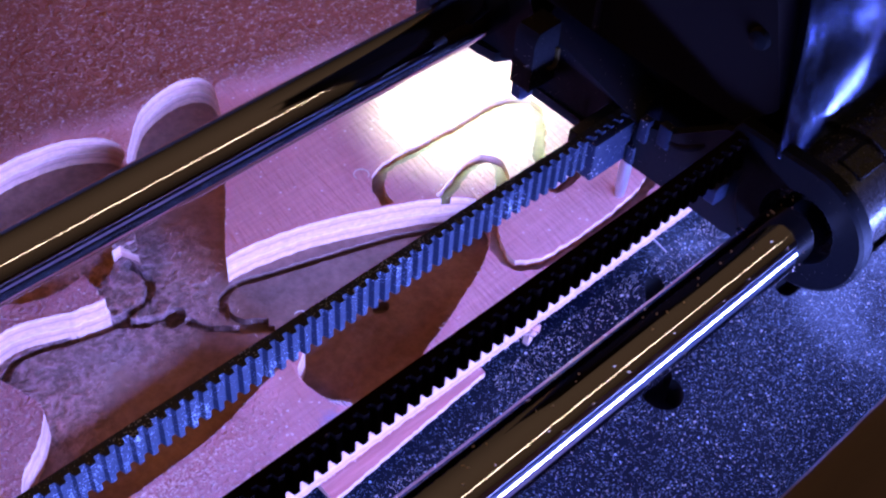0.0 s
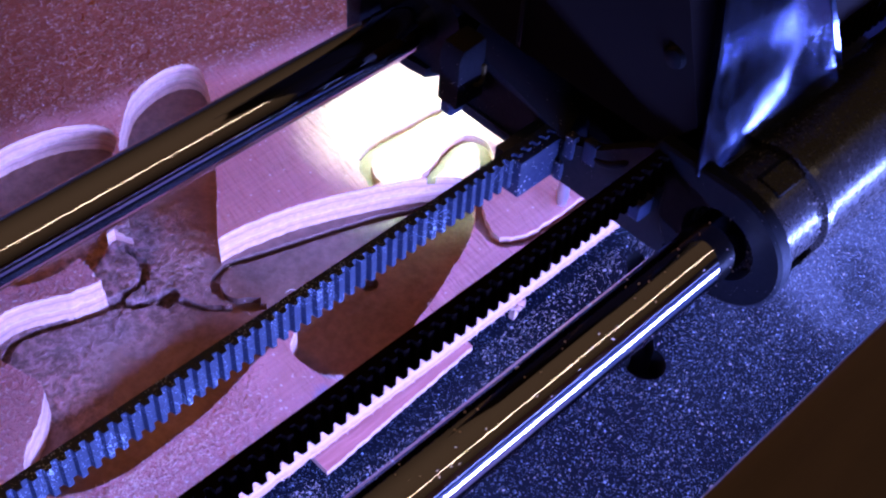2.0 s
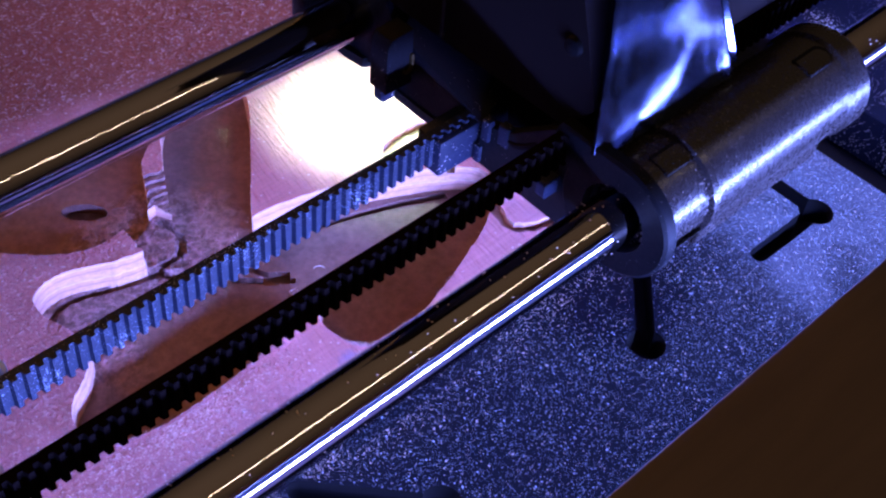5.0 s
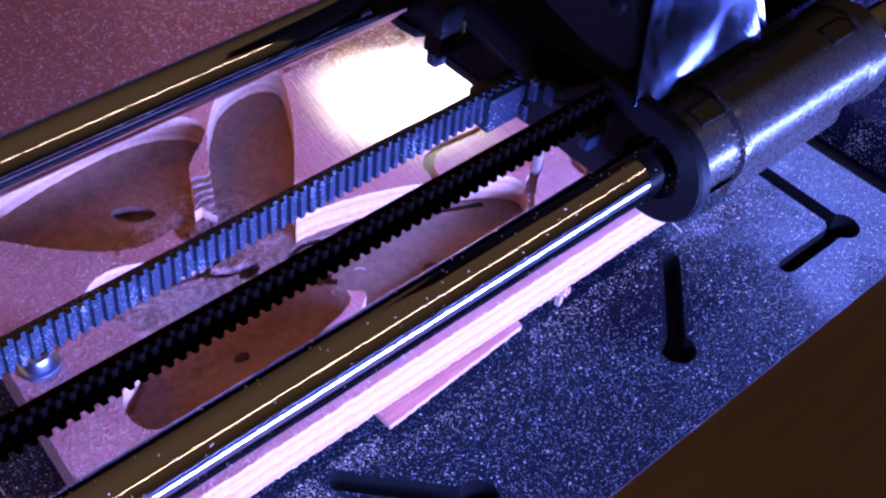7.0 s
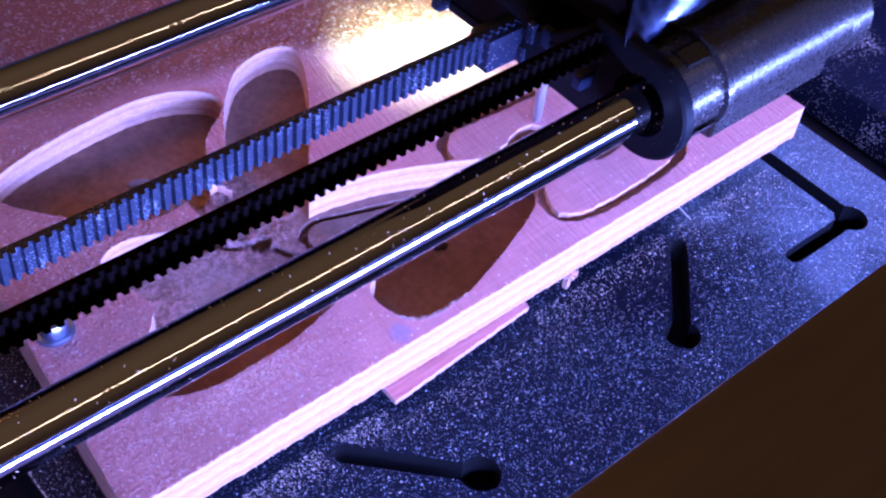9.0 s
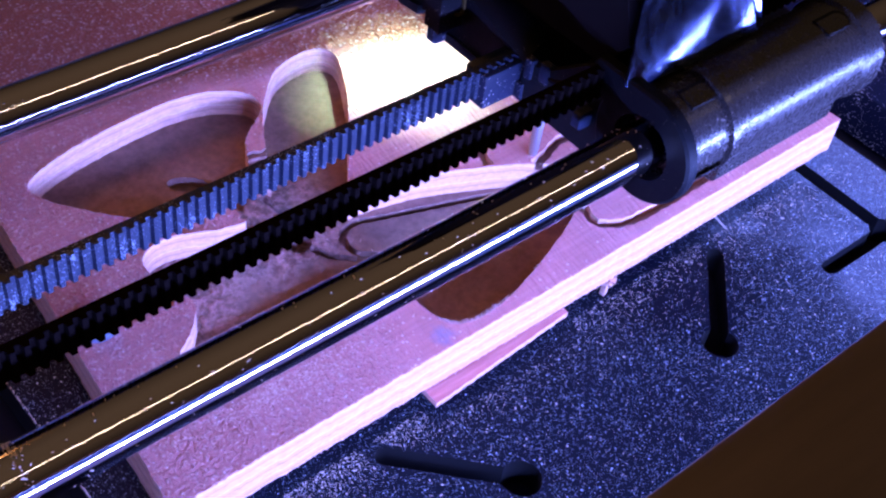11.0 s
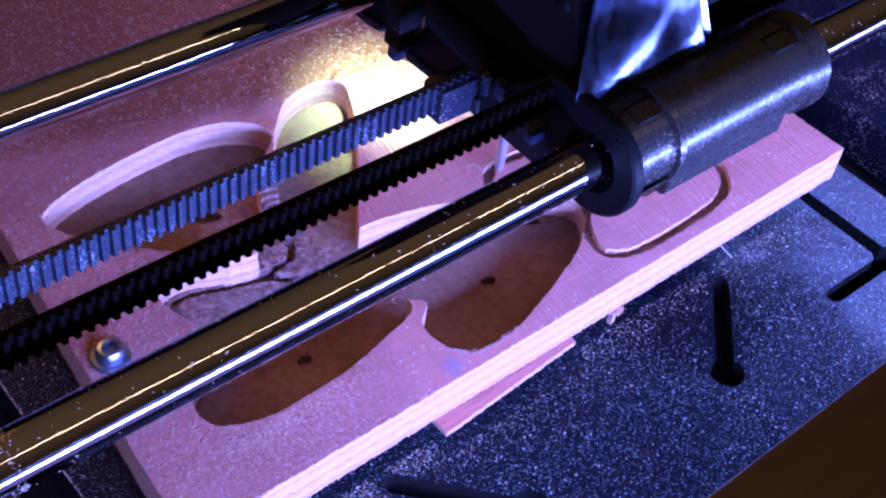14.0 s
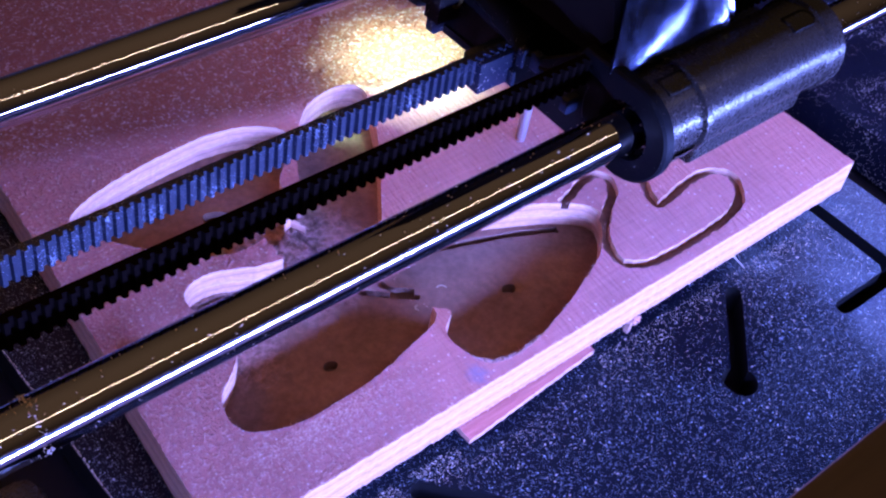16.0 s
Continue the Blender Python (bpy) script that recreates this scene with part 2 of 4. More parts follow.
def black_plastic(name, base, rough, dusty, spec):
    m, N, L, b = material(name, base, rough, spec=spec)
    vec = coords(N, L)
    fine = noise_node(N, L, vec, 1500, 3, 0.7)
    spots = N.new("ShaderNodeTexVoronoi")
    spots.inputs["Scale"].default_value = 1500
    L.new(vec, spots.inputs["Vector"])
    cover = noise_node(N, L, vec, 60, 3, 0.6)
    dot = math_node(N, L, "LESS_THAN", spots.outputs["Distance"], math_node(N, L, "MULTIPLY", math_node(N, L, "POWER", cover, 3.0), dusty))
    L.new(mix(N, L, dot, base, (0.35, 0.30, 0.27)), b.inputs["Base Color"])
    L.new(ramp(N, L, fine, [(0.3, GREY(rough - 0.08)), (0.7, GREY(rough + 0.12))]), b.inputs["Roughness"])
    bump(N, L, fine, b, 0.07, 0.0002)
    return m


def belt_rubber():
    m, N, L, b = material("dusty_belt_rubber", (0.03, 0.032, 0.036), 0.6, spec=0.35)
    vec = coords(N, L)
    spots = N.new("ShaderNodeTexVoronoi")
    spots.inputs["Scale"].default_value = 2900
    L.new(vec, spots.inputs["Vector"])
    cover = noise_node(N, L, vec, 150, 3, 0.6)
    dot = math_node(N, L, "LESS_THAN", spots.outputs["Distance"], math_node(N, L, "MULTIPLY", math_node(N, L, "POWER", cover, 2.6), 1.05))
    haze = noise_node(N, L, vec, 500, 4, 0.7)
    base = mix(N, L, haze, (0.0022, 0.0042, 0.0115), (0.006, 0.0115, 0.030))
    L.new(mix(N, L, dot, base, (0.20, 0.23, 0.30)), b.inputs["Base Color"])
    bump(N, L, haze, b, 0.6, 0.0004)
    return m


def brushed_sheet():
    m, N, L, b = material("brushed_aluminium_sheet", (0.20, 0.24, 0.36), 0.2, 1.0)
    s = noise_node(N, L, coords(N, L, (900, 900, 40)), 1.0, 4, 0.7)
    L.new(ramp(N, L, s, [(0.3, GREY(0.10)), (0.7, GREY(0.22))]), b.inputs["Roughness"])
    dent = noise_node(N, L, coords(N, L), 55, 1, 0.4)
    bump(N, L, math_node(N, L, "ADD", math_node(N, L, "MULTIPLY", s, 0.02), dent), b, 0.9, 0.0040)
    return m


def bright_steel(name, rough=0.22):
    m, N, L, b = material(name, (0.68, 0.68, 0.70), rough, 1.0)
    s = noise_node(N, L, coords(N, L), 700, 3, 0.6)
    L.new(ramp(N, L, s, [(0.3, GREY(rough - 0.06)), (0.7, GREY(rough + 0.12))]), b.inputs["Roughness"])
    return m


def brown_panel():
    m, N, L, b = material("brown_panel_board", (0.09, 0.06, 0.045), 0.42, spec=0.35)
    s = noise_node(N, L, coords(N, L, (20, 200, 200)), 1.0, 4, 0.6)
    L.new(ramp(N, L, s, [(0.3, (0.050, 0.038, 0.032)), (0.7, (0.076, 0.058, 0.048))]), b.inputs["Base Color"])
    return m


def glow(name, colour, strength):
    m, N, L, b = material(name, (0.8, 0.8, 0.7), 0.5)
    b.inputs["Emission Color"].default_value = (*colour, 1)
    b.inputs["Emission Strength"].default_value = strength
    return m


FACE, FLOOR, EDGE, PINK_PLY = wood_face(), wood_floor(), wood_edge(), pink_ply()
# copy of the belt rubber, blackened to hold the shade on the near run
SHADED_RUBBER = material("shaded_belt_rubber", (0.0030, 0.0018, 0.0018), 0.9, spec=0.01)[0]
BED, ROD, BELT, SHEET, PANEL = bed_metal(), rod_steel(), belt_rubber(), brushed_sheet(), brown_panel()
BLACK = black_plastic("black_plastic_matt", (0.0045, 0.005, 0.007), 0.45, 0.42, 0.15)
SLEEVE = black_plastic("black_plastic_dusty", (0.019, 0.015, 0.014), 0.25, 0.66, 0.7)
HEAD = material("black_head_paint", (0.0085, 0.0060, 0.0062), 0.8, spec=0.04)[0]
BIT = bright_steel("satin_tool_steel", 0.42)
BRASS = material("dull_brass", (0.30, 0.20, 0.08), 0.45, 1.0)[0]
DUSTY = black_plastic("black_plastic_sawdust", (0.004, 0.004, 0.006), 0.5, 0.6, 0.15)
FLANGE = black_plastic("black_plastic_flange", (0.0028, 0.003, 0.0045), 0.5, 0.4, 0.10)
# black plastic tinted blue: the cold light on these faces is in the colour
TAB = black_plastic("blue_lit_black_plastic", (0.007, 0.010, 0.024), 0.5, 0.75, 0.25)
DECK = black_plastic("dusty_black_deck", (0.003, 0.004, 0.010), 0.6, 1.25, 0.10)
# the blue that the bolt reflects is put into its base colour
BOLT_METAL = material("bolt_metal_blue_reflection", (0.34, 0.42, 0.60), 0.32, 1.0)[0]
CHIP = material("pale_wood_dust", (0.72, 0.56, 0.46), 0.9, spec=0.1)[0]
FIBRE = material("torn_wood_fibre", (0.78, 0.47, 0.39), 0.9, spec=0.1)[0]
LED = glow("white_led", (0.47, 1.0, 0.78), 2600.0)
# weak blue glow, added only to be reflected in the rods
ADDED_GLOW = glow("added_blue_glow", (0.05, 0.12, 1.0), 0.62)
# dark parts; in slots and gaps this colour takes the place of shade
DARK = material("dark_part_and_cavity_shade", (0.006, 0.006, 0.007), 0.8, spec=0.1)[0]


# ---------------------------------------------------------------- mesh helpers (all in millimetres)
def finish(bm, name, mats, smooth=False):
    me = bpy.data.meshes.new(name)
    bmesh.ops.recalc_face_normals(bm, faces=bm.faces[:])
    bm.transform(Matrix.Scale(MM, 4))
    bm.to_mesh(me)
    bm.free()
    for mat in mats if isinstance(mats, (list, tuple)) else [mats]:
        me.materials.append(mat)
    if smooth:
        for f in me.polygons:
            f.use_smooth = True
    me.set_sharp_from_angle(angle=radians(35))
    return me


def part(name, bm, mat, parent=None, label="", smooth=False):
    ob = new(name, finish(bm, name, mat, smooth))
    ob.parent = parent
    return tagged(ob, label=label)


def box(x0, x1, y0, y1, z0, z1, bev=0.6, bm=None):
    tmp = bmesh.new()
    bmesh.ops.create_cube(tmp, size=1.0)
    for v in tmp.verts:
        v.co = Vector((x0 + (v.co.x + 0.5) * (x1 - x0), y0 + (v.co.y + 0.5) * (y1 - y0), z0 + (v.co.z + 0.5) * (z1 - z0)))
    if bev:
        bmesh.ops.bevel(tmp, geom=tmp.edges[:], offset=bev, segments=2, affect="EDGES", profile=0.5)
    return join(bm, tmp)


def join(bm, tmp):
    if bm is None:
        return tmp
    me = bpy.data.meshes.new("tmp")
    tmp.to_mesh(me)
    tmp.free()
    bm.from_mesh(me)
    bpy.data.meshes.remove(me)
    return bm


def lathe(profile, axis="x", centre=(0, 0, 0), segs=48, bm=None, start=0.0, turn=360.0):
    """Turns (along, radius) pairs about an axis through centre."""
    tmp = bmesh.new()
    full = turn >= 360
    n = segs if full else segs + 1
    rings = []
    for a, r in profile:
        ring = []
        for i in range(n):
            w = radians(start + turn * i / segs)
            u, v = r * math.cos(w), r * math.sin(w)
            p = {"x": (a, u, v), "y": (u, a, v), "z": (u, v, a)}[axis]
            ring.append(tmp.verts.new(Vector(p) + Vector(centre)))
        rings.append(ring)
    for r0, r1 in zip(rings, rings[1:]):
        for i in range(n if full else n - 1):
            j = (i + 1) % n
            tmp.faces.new((r0[i], r0[j], r1[j], r1[i]))
    if full:
        for ring in (rings[0], rings[-1]):
            tmp.faces.new(ring)
    return join(bm, tmp)


def extrude_outline(points, z0, z1, bm=None, axis="z"):
    """A slab with the outline points: (x, y) for axis z, (y, z) for axis x, (x, z) for axis y."""
    tmp = bmesh.new()
    put = {"z": lambda a, b, c: (a, b, c), "x": lambda a, b, c: (c, a, b), "y": lambda a, b, c: (a, c, b)}[axis]
    lo = [tmp.verts.new(put(a, b, z0)) for a, b in points]
    hi = [tmp.verts.new(put(a, b, z1)) for a, b in points]
    tmp.faces.new(lo)
    tmp.faces.new(hi)
    for i in range(len(points)):
        j = (i + 1) % len(points)
        tmp.faces.new((lo[i], lo[j], hi[j], hi[i]))
    return join(bm, tmp)


def spline(pts, closed=True, step=0.9):
    """Catmull-Rom curve through a few control points."""
    pts = [Vector(p) for p in pts]
    n, out = len(pts), []
    for i in range(n if closed else n - 1):
        if closed:
            a, b, c, d = pts[i - 1], pts[i], pts[(i + 1) % n], pts[(i + 2) % n]
        else:
            a, b, c, d = pts[max(i - 1, 0)], pts[i], pts[i + 1], pts[min(i + 2, n - 1)]
        k = max(2, int((c - b).length / step))
        for j in range(k):
            t = j / k
            out.append(0.5 * (2 * b + (c - a) * t + (2 * a - 5 * b + 4 * c - d) * t * t + (3 * b - a - 3 * c + d) * t ** 3))
    if not closed:
        out.append(pts[-1])
    return out


def inside(poly, xs, ys):
    """Even-odd test of many points against one outline."""
    px = np.array([p[0] for p in poly])
    py = np.array([p[1] for p in poly])
    hit = np.zeros(len(xs), bool)
    for i in range(len(px)):
        x0, y0, x1, y1 = px[i - 1], py[i - 1], px[i], py[i]
        if y0 == y1:
            continue
        cross = ((y0 > ys) != (y1 > ys)) & (xs < (x1 - x0) * (ys - y0) / (y1 - y0) + x0)
        hit ^= cross
    return hit


def ribbon(line, width, closed=False):
    """Outline of a groove of that width along an open line, or the two outlines of a closed one."""
    left, right = [], []
    n = len(line)
    for i, p in enumerate(line):
        a, b = line[max(i - 1, 0)], line[min(i + 1, n - 1)]
        d = (b - a).normalized()
        nrm = Vector((-d.y, d.x))
        w = width / 2 * (1 + 0.12 * math.sin(i * 1.7) + 0.08 * math.sin(i * 0.61))
        left.append(p + nrm * w)
        right.append(p - nrm * w)
    return left + right[::-1]


def carved_slab(outer, z_top, regions, grid, relief, wall_steps=1):
    """A top surface with regions cut into it. regions: (outline, depth, face material); a later one wins where deeper.
    Returns a bmesh with the stepped top and all walls (material 2, or 1 on trench walls and low steps)."""
    verts, edges = [], []

    def loop(poly):
        s = len(verts)
        verts.extend(Vector((p[0], p[1])) for p in poly)
        edges.extend((s + i, s + (i + 1) % len(poly)) for i in range(len(poly)))

    loop(outer)
    for poly, *_ in regions:
        loop(poly)
    xs = [p[0] for p in outer]
    ys = [p[1] for p in outer]
    rnd = random.Random(4)
    if grid:
        x = min(xs) + grid / 2
        while x < max(xs) - grid / 3:
            y = min(ys) + grid / 2
            while y < max(ys) - grid / 3:
                verts.append(Vector((x + rnd.uniform(-0.3, 0.3) * grid, y + rnd.uniform(-0.3, 0.3) * grid)))
                y += grid
            x += grid
    co, _, faces, *_ = delaunay_2d_cdt(verts, edges, [], 1, 1e-4)
    px = np.array([sum(co[i].x for i in f) / len(f) for f in faces])
    py = np.array([sum(co[i].y for i in f) / len(f) for f in faces])
    keep = inside(outer, px, py)
    depth = np.zeros(len(faces))
    mat = np.zeros(len(faces), int)
    for poly, d, mi in regions:
        sel = inside(poly, px, py) & (depth < d)
        depth[sel], mat[sel] = d, mi
    bm = bmesh.new()
    made, edge_side = {}, {}

    def vert(i, d):
        key = (i, round(d, 3))
        if key not in made:
            p = co[i]
            z = z_top - d + (relief * noise.noise(Vector((p.x * 0.9, p.y * 0.9, d))) if relief else 0)
            made[key] = bm.verts.new((p.x, p.y, z))
        return made[key]

    for k, f in enumerate(faces):
        if not keep[k]:
            continue
        face = bm.faces.new([vert(i, depth[k]) for i in f])
        face.material_index = int(mat[k])
        face.smooth = True
        for i in range(len(f)):
            a, b = f[i], f[(i + 1) % len(f)]
            edge_side.setdefault((min(a, b), max(a, b)), []).append(depth[k])
    rim = []
    for (a, b), ds in edge_side.items():
        if len(ds) == 2 and abs(ds[0] - ds[1]) > 1e-3:
            hi, lo = min(ds), max(ds)
            quad = bm.faces.new((vert(a, hi), vert(b, hi), vert(b, lo), vert(a, lo)))
            # trench walls take the dark floor colour as their shade; low steps take it too
            quad.material_index = 2 if hi < 4 and lo - hi > 1.0 else 1
        elif len(ds) == 1:
            rim.append((a, b, ds[0]))
    return bm, vert, rim, co


def close_below(bm, vert, rim, co, z_low):
    low = {}
    for a, b, d in rim:
        for i in (a, b):
            if i not in low:
                low[i] = bm.verts.new((co[i].x, co[i].y, z_low))
        f = bm.faces.new((vert(a, d), vert(b, d), low[b], low[a]))
        f.material_index = 2


def jitter(poly, amount, seed):
    rnd = random.Random(seed)
    return [Vector((p[0] + rnd.uniform(-amount, amount), p[1] + rnd.uniform(-amount, amount))) for p in poly]


def frayed_rect(x0, x1, y0, y1, step, amount, seed):
    rnd = random.Random(seed)
    pts = []
    for (ax, ay), (bx, by) in (((x0, y0), (x1, y0)), ((x1, y0), (x1, y1)), ((x1, y1), (x0, y1)), ((x0, y1), (x0, y0))):
        n = max(1, int(math.hypot(bx - ax, by - ay) / step))
        for i in range(n):
            pts.append(Vector((ax + (bx - ax) * i / n + rnd.uniform(-amount, amount), ay + (by - ay) * i / n + rnd.uniform(-amount, amount))))
    return pts


# ---------------------------------------------------------------- bed and machine shell
def keyhole(cx, cy, ends, r=3.9, w=3.9):
    """A round hole with one or more straight slots running out of it."""
    outs = [[Vector((cx + r * math.cos(radians(a)), cy + r * math.sin(radians(a)))) for a in range(0, 360, 12)]]
    for ex, ey in ends:
        d = Vector((ex - cx, ey - cy)).normalized()
        nrm = Vector((-d.y, d.x)) * w / 2
        tip = [Vector((ex, ey)) + nrm * math.cos(radians(a)) + d * (w / 2) * math.sin(radians(a)) for a in range(0, 181, 20)]
        outs.append([Vector((cx, cy)) + nrm] + tip + [Vector((cx, cy)) - nrm])
    return outs


def build_bed():
    outer = frayed_rect(-120, 75.5, -70, 330, 40, 0, 1)
    holes = keyhole(0, 0, [(18.6, 17.6)]) + keyhole(-55.8, 0, [(-73, 18.5)]) + keyhole(58.2, 0, [(37.5, 0.2), (58.6, 26)])
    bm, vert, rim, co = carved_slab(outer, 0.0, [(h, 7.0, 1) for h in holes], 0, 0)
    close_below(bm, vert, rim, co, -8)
    # slot walls and floors are coloured DARK, not BED, to look shaded
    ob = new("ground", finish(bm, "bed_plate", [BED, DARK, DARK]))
    return tagged(ob, "black machine bed plate with keyhole slots, strewn with pale sawdust", "machine bed", kind="structure")


def build_shell():
    bm = box(-420, 420, -88, -43, 73, 84, 1.5)
    front = tagged(new("wall_south", finish(bm, "front_rail", PANEL)), "brown wooden front rail of the machine frame", "rail", kind="structure")
    # unseen panel, added so that rods and sleeve reflect a blue band
    glow_backing = tagged(new("trim_added_glow", finish(box(-185, 275, -84, -78.6, -16, 72.8, 0.5), "glow_backing", DARK)), "unseen panel added under the front rail, glowing blue", "light strip", kind="structure")
    part("reflected_glow", box(-182, 272, -78.5, -77, 2, 70, 0.4), ADDED_GLOW, glow_backing, "added blue glow for the rods to reflect")
    bm = box(97, 300, -44, 330, -14, -0.5, 0.8)
    side = tagged(new("floor", finish(bm, "side_deck", DECK)), "dusty black deck beside the machine bed", "machine deck", kind="structure")
    bm = box(-200, -127.6, -60, 65, -14, -0.5, 4)
    rest = tagged(new("floor_ledge", finish(bm, "side_ledge", SLEEVE)), "glossy dark ledge with a rounded edge beside the bed", "machine ledge", kind="structure")
    bm = box(-420, 420, -400, 500, -40, -16, 0)
    base = tagged(new("ground_base", finish(bm, "machine_floor", DARK)), "dark floor pan of the machine", "floor pan", kind="structure")
    for x in (-420, 400):
        leg = tagged(new("trim_post", finish(box(x, x + 20, -88, -43, -16, 72.8, 1), "post", PANEL)), "brown post under the front rail", "post", kind="structure")
    bm = box(-420, 420, 400, 412, -16, 160, 1)
    back = tagged(new("wall_north", finish(bm, "back_panel", PANEL)), "brown back panel of the machine frame", "panel", kind="structure")


# ---------------------------------------------------------------- the carved board
TOP, LOW, DEEP = 14.1, 5.0, 6.6
WING_A = [(-97.5, 103.5), (-89, 107.6), (-76, 110), (-62, 111), (-52, 109.2), (-45.5, 104.4), (-45.6, 98.5), (-53.8, 92), (-57.8, 85),
          (-60.8, 80.6), (-67, 78.2), (-74, 77.6), (-80, 80), (-88, 87), (-96, 97)]
WING_B = [(-52, 87.5), (-46.5, 96.5), (-41.5, 102.5), (-35.4, 107.8), (-27, 110), (-21.6, 108.2), (-21.2, 103.6), (-26.1, 94), (-31.3, 86),
          (-39.5, 75), (-46, 66.4), (-50, 58), (-57, 58), (-61.6, 66), (-60.3, 70.5), (-57, 77.5)]
WING_C = [(-47.2, 65.3), (-36, 64), (-26, 60.8), (-16, 56.4), (-8, 52.2), (-2, 46.8), (-4.2, 41.3), (-11.6, 35.5), (-21, 31.5), (-30, 28.4),
          (-39.5, 25.9), (-47, 25.6), (-51, 27.3), (-52.8, 31.5), (-52.8, 37.5), (-48.4, 41.4), (-51.5, 45), (-55, 53), (-54, 61)]
WING_D = [(-67.8, 69.4), (-74.9, 72.9), (-80.5, 75.2), (-85.5, 75.8), (-89.4, 73.6), (-90.2, 69.5), (-88.4, 63.5), (-87.6, 58.2), (-92, 52.8),
          (-96.4, 49.5), (-98.6, 45.2), (-98, 40.4), (-93.6, 37.6), (-88, 36.1), (-80, 36.1), (-70, 36.8), (-62, 38.6), (-51.5, 42), (-52, 52), (-54.5, 61), (-58, 65.8), (-62, 67.4)]
GROOVE = [(-7.2, 51.6), (-3, 52.7), (1.5, 54.2), (6.3, 54.3), (7.6, 51.6), (5.0, 47.6), (0.5, 44.8), (-4.6, 40.7), (-8, 36), (-8.6, 31.2), (-4, 28),
          (3, 27.3), (12.4, 27.3), (21.6, 27.9), (28, 29.6), (32, 33), (33.6, 37.2), (29.8, 40.6), (22.7, 40.8), (16, 39.6), (11.4, 39.4), (12.4, 43.5),
          (15.5, 48), (22.5, 54.3), (25, 60), (20, 63.5), (12.9, 63.4), (1.2, 64), (-9.6, 64.5), (-14.2, 61.5), (-15.8, 57)]
TRENCH_C = [(-8, 50.2), (-17.7, 54.7), (-29, 58.6), (-39.8, 62), (-45.9, 64.0), (-50, 62.6), (-51.3, 59.6), (-50.5, 56.6), (-46.8, 53.4)]
TRENCH_E = [(-68.2, 70.4), (-64.2, 70.1), (-61.4, 70.3), (-58.6, 72.3), (-57.3, 74.5), (-57.7, 77.0), (-58.3, 80.3)]
TRENCH_F = [(-57.4, 63.4), (-56.3, 59.8), (-53.8, 57.4), (-50.5, 54.3), (-46.8, 51.7)]
TRENCH_D = [(-60, 66.1), (-63.9, 67.2), (-66.8, 69.6), (-73.9, 71.6), (-80.4, 73.9), (-85.0, 74.0), (-88.2, 71.5)]


def oval(cx, cy, a, b, turn=0.0):
    c, s = math.cos(radians(turn)), math.sin(radians(turn))
    return [Vector((cx + a * math.cos(w) * c - b * math.sin(w) * s, cy + a * math.cos(w) * s + b * math.sin(w) * c))
            for w in [radians(k) for k in range(0, 360, 15)]]


def build_board():
    regions = []
    for k, ctrl in enumerate((WING_A, WING_B, WING_C, WING_D)):
        regions.append((jitter(spline(ctrl), 0.10, k), DEEP, 1))
    regions.append((jitter(ribbon(spline(GROOVE, False, 0.8), 2.35), 0.07, 9), 1.7, 1))
    for ctrl in (TRENCH_C, TRENCH_D, TRENCH_E, TRENCH_F):
        regions.append((jitter(ribbon(spline(ctrl, False, 0.8), 1.7), 0.07, 10), DEEP + 1.6, 1))
    for c in ((-58.8, 65, 2.6, 2.0, 20), (-29.5, 43.1, 1.7, 1.3, 0), (-67.9, 92.5, 4.6, 2.3, -42), (-73, 47.5, 1.6, 1.2, 0)):
        regions.append((oval(*c), DEEP + 2.4, 1))
    regions.append((oval(-54.5, 57.5, 5.5, 7.5), DEEP, 1))
    regions.append((oval(-56.0, 64.5, 6.8, 6.6), DEEP, 1))
    # torn-away end of the ridge between two pockets
    torn = [(-68.0, 68.2), (-68.6, 70.6), (-67.3, 71.2), (-68.4, 73.0), (-66.9, 74.2), (-67.9, 76.4), (-66.8, 78.0), (-67.4, 80.0), (-58, 82), (-55.5, 77), (-55.8, 70), (-58, 63)]
    regions.append(([Vector(p) for p in torn], 5.4, 1))
    for k in range(9):
        y = 87.5 - 1.55 * k
        step = [(-66.4, 61), (-54, 61), (-50.5, y - 2.2), (-53.5, y - 0.5), (-57, y + 0.4), (-60, y - 0.8), (-66.4, y - 1.5)]
        regions.append((jitter(spline(step), 0.15, 40 + k), 0.55 + 0.62 * k, 1))
    outer = frayed_rect(-112, 64, 23.2, 300, 1.1, 0.12, 3)
    for p in outer:
        if p.x < -110:
            p.x += (min(p.y, 120) - 42) * 0.10
    bm, vert, rim, co = carved_slab(outer, TOP, regions, 1.6, 0.10)
    close_below(bm, vert, rim, co, LOW)
    bmesh.ops.recalc_face_normals(bm, faces=bm.faces[:])
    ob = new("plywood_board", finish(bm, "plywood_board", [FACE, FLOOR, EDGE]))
    return tagged(ob, "pink-lit plywood board with milled wing-shaped pockets and a heart groove", "wooden board")


def build_packer():
    """A thin torn strip: a frayed lip on a body set back under the board."""
    outer = frayed_rect(-60, -23.5, 19.8, 60, 0.5, 0.11, 21)
    for p in outer:
        p.y += (p.x + 60) * 0.062 if p.y < 30 else 0
    bm, vert, rim, co = carved_slab(outer, 4.4, [], 3.0, 0.12)
    close_below(bm, vert, rim, co, 3.1)
    box(-58.5, -25, 26, 59, 0.15, 3.3, 0.2, bm)
    return tagged(new("packing_strip", finish(bm, "packing_strip", [PINK_PLY, FLOOR, EDGE])), "thin torn offcut strip of plywood packed under the board's edge", "wood offcut")


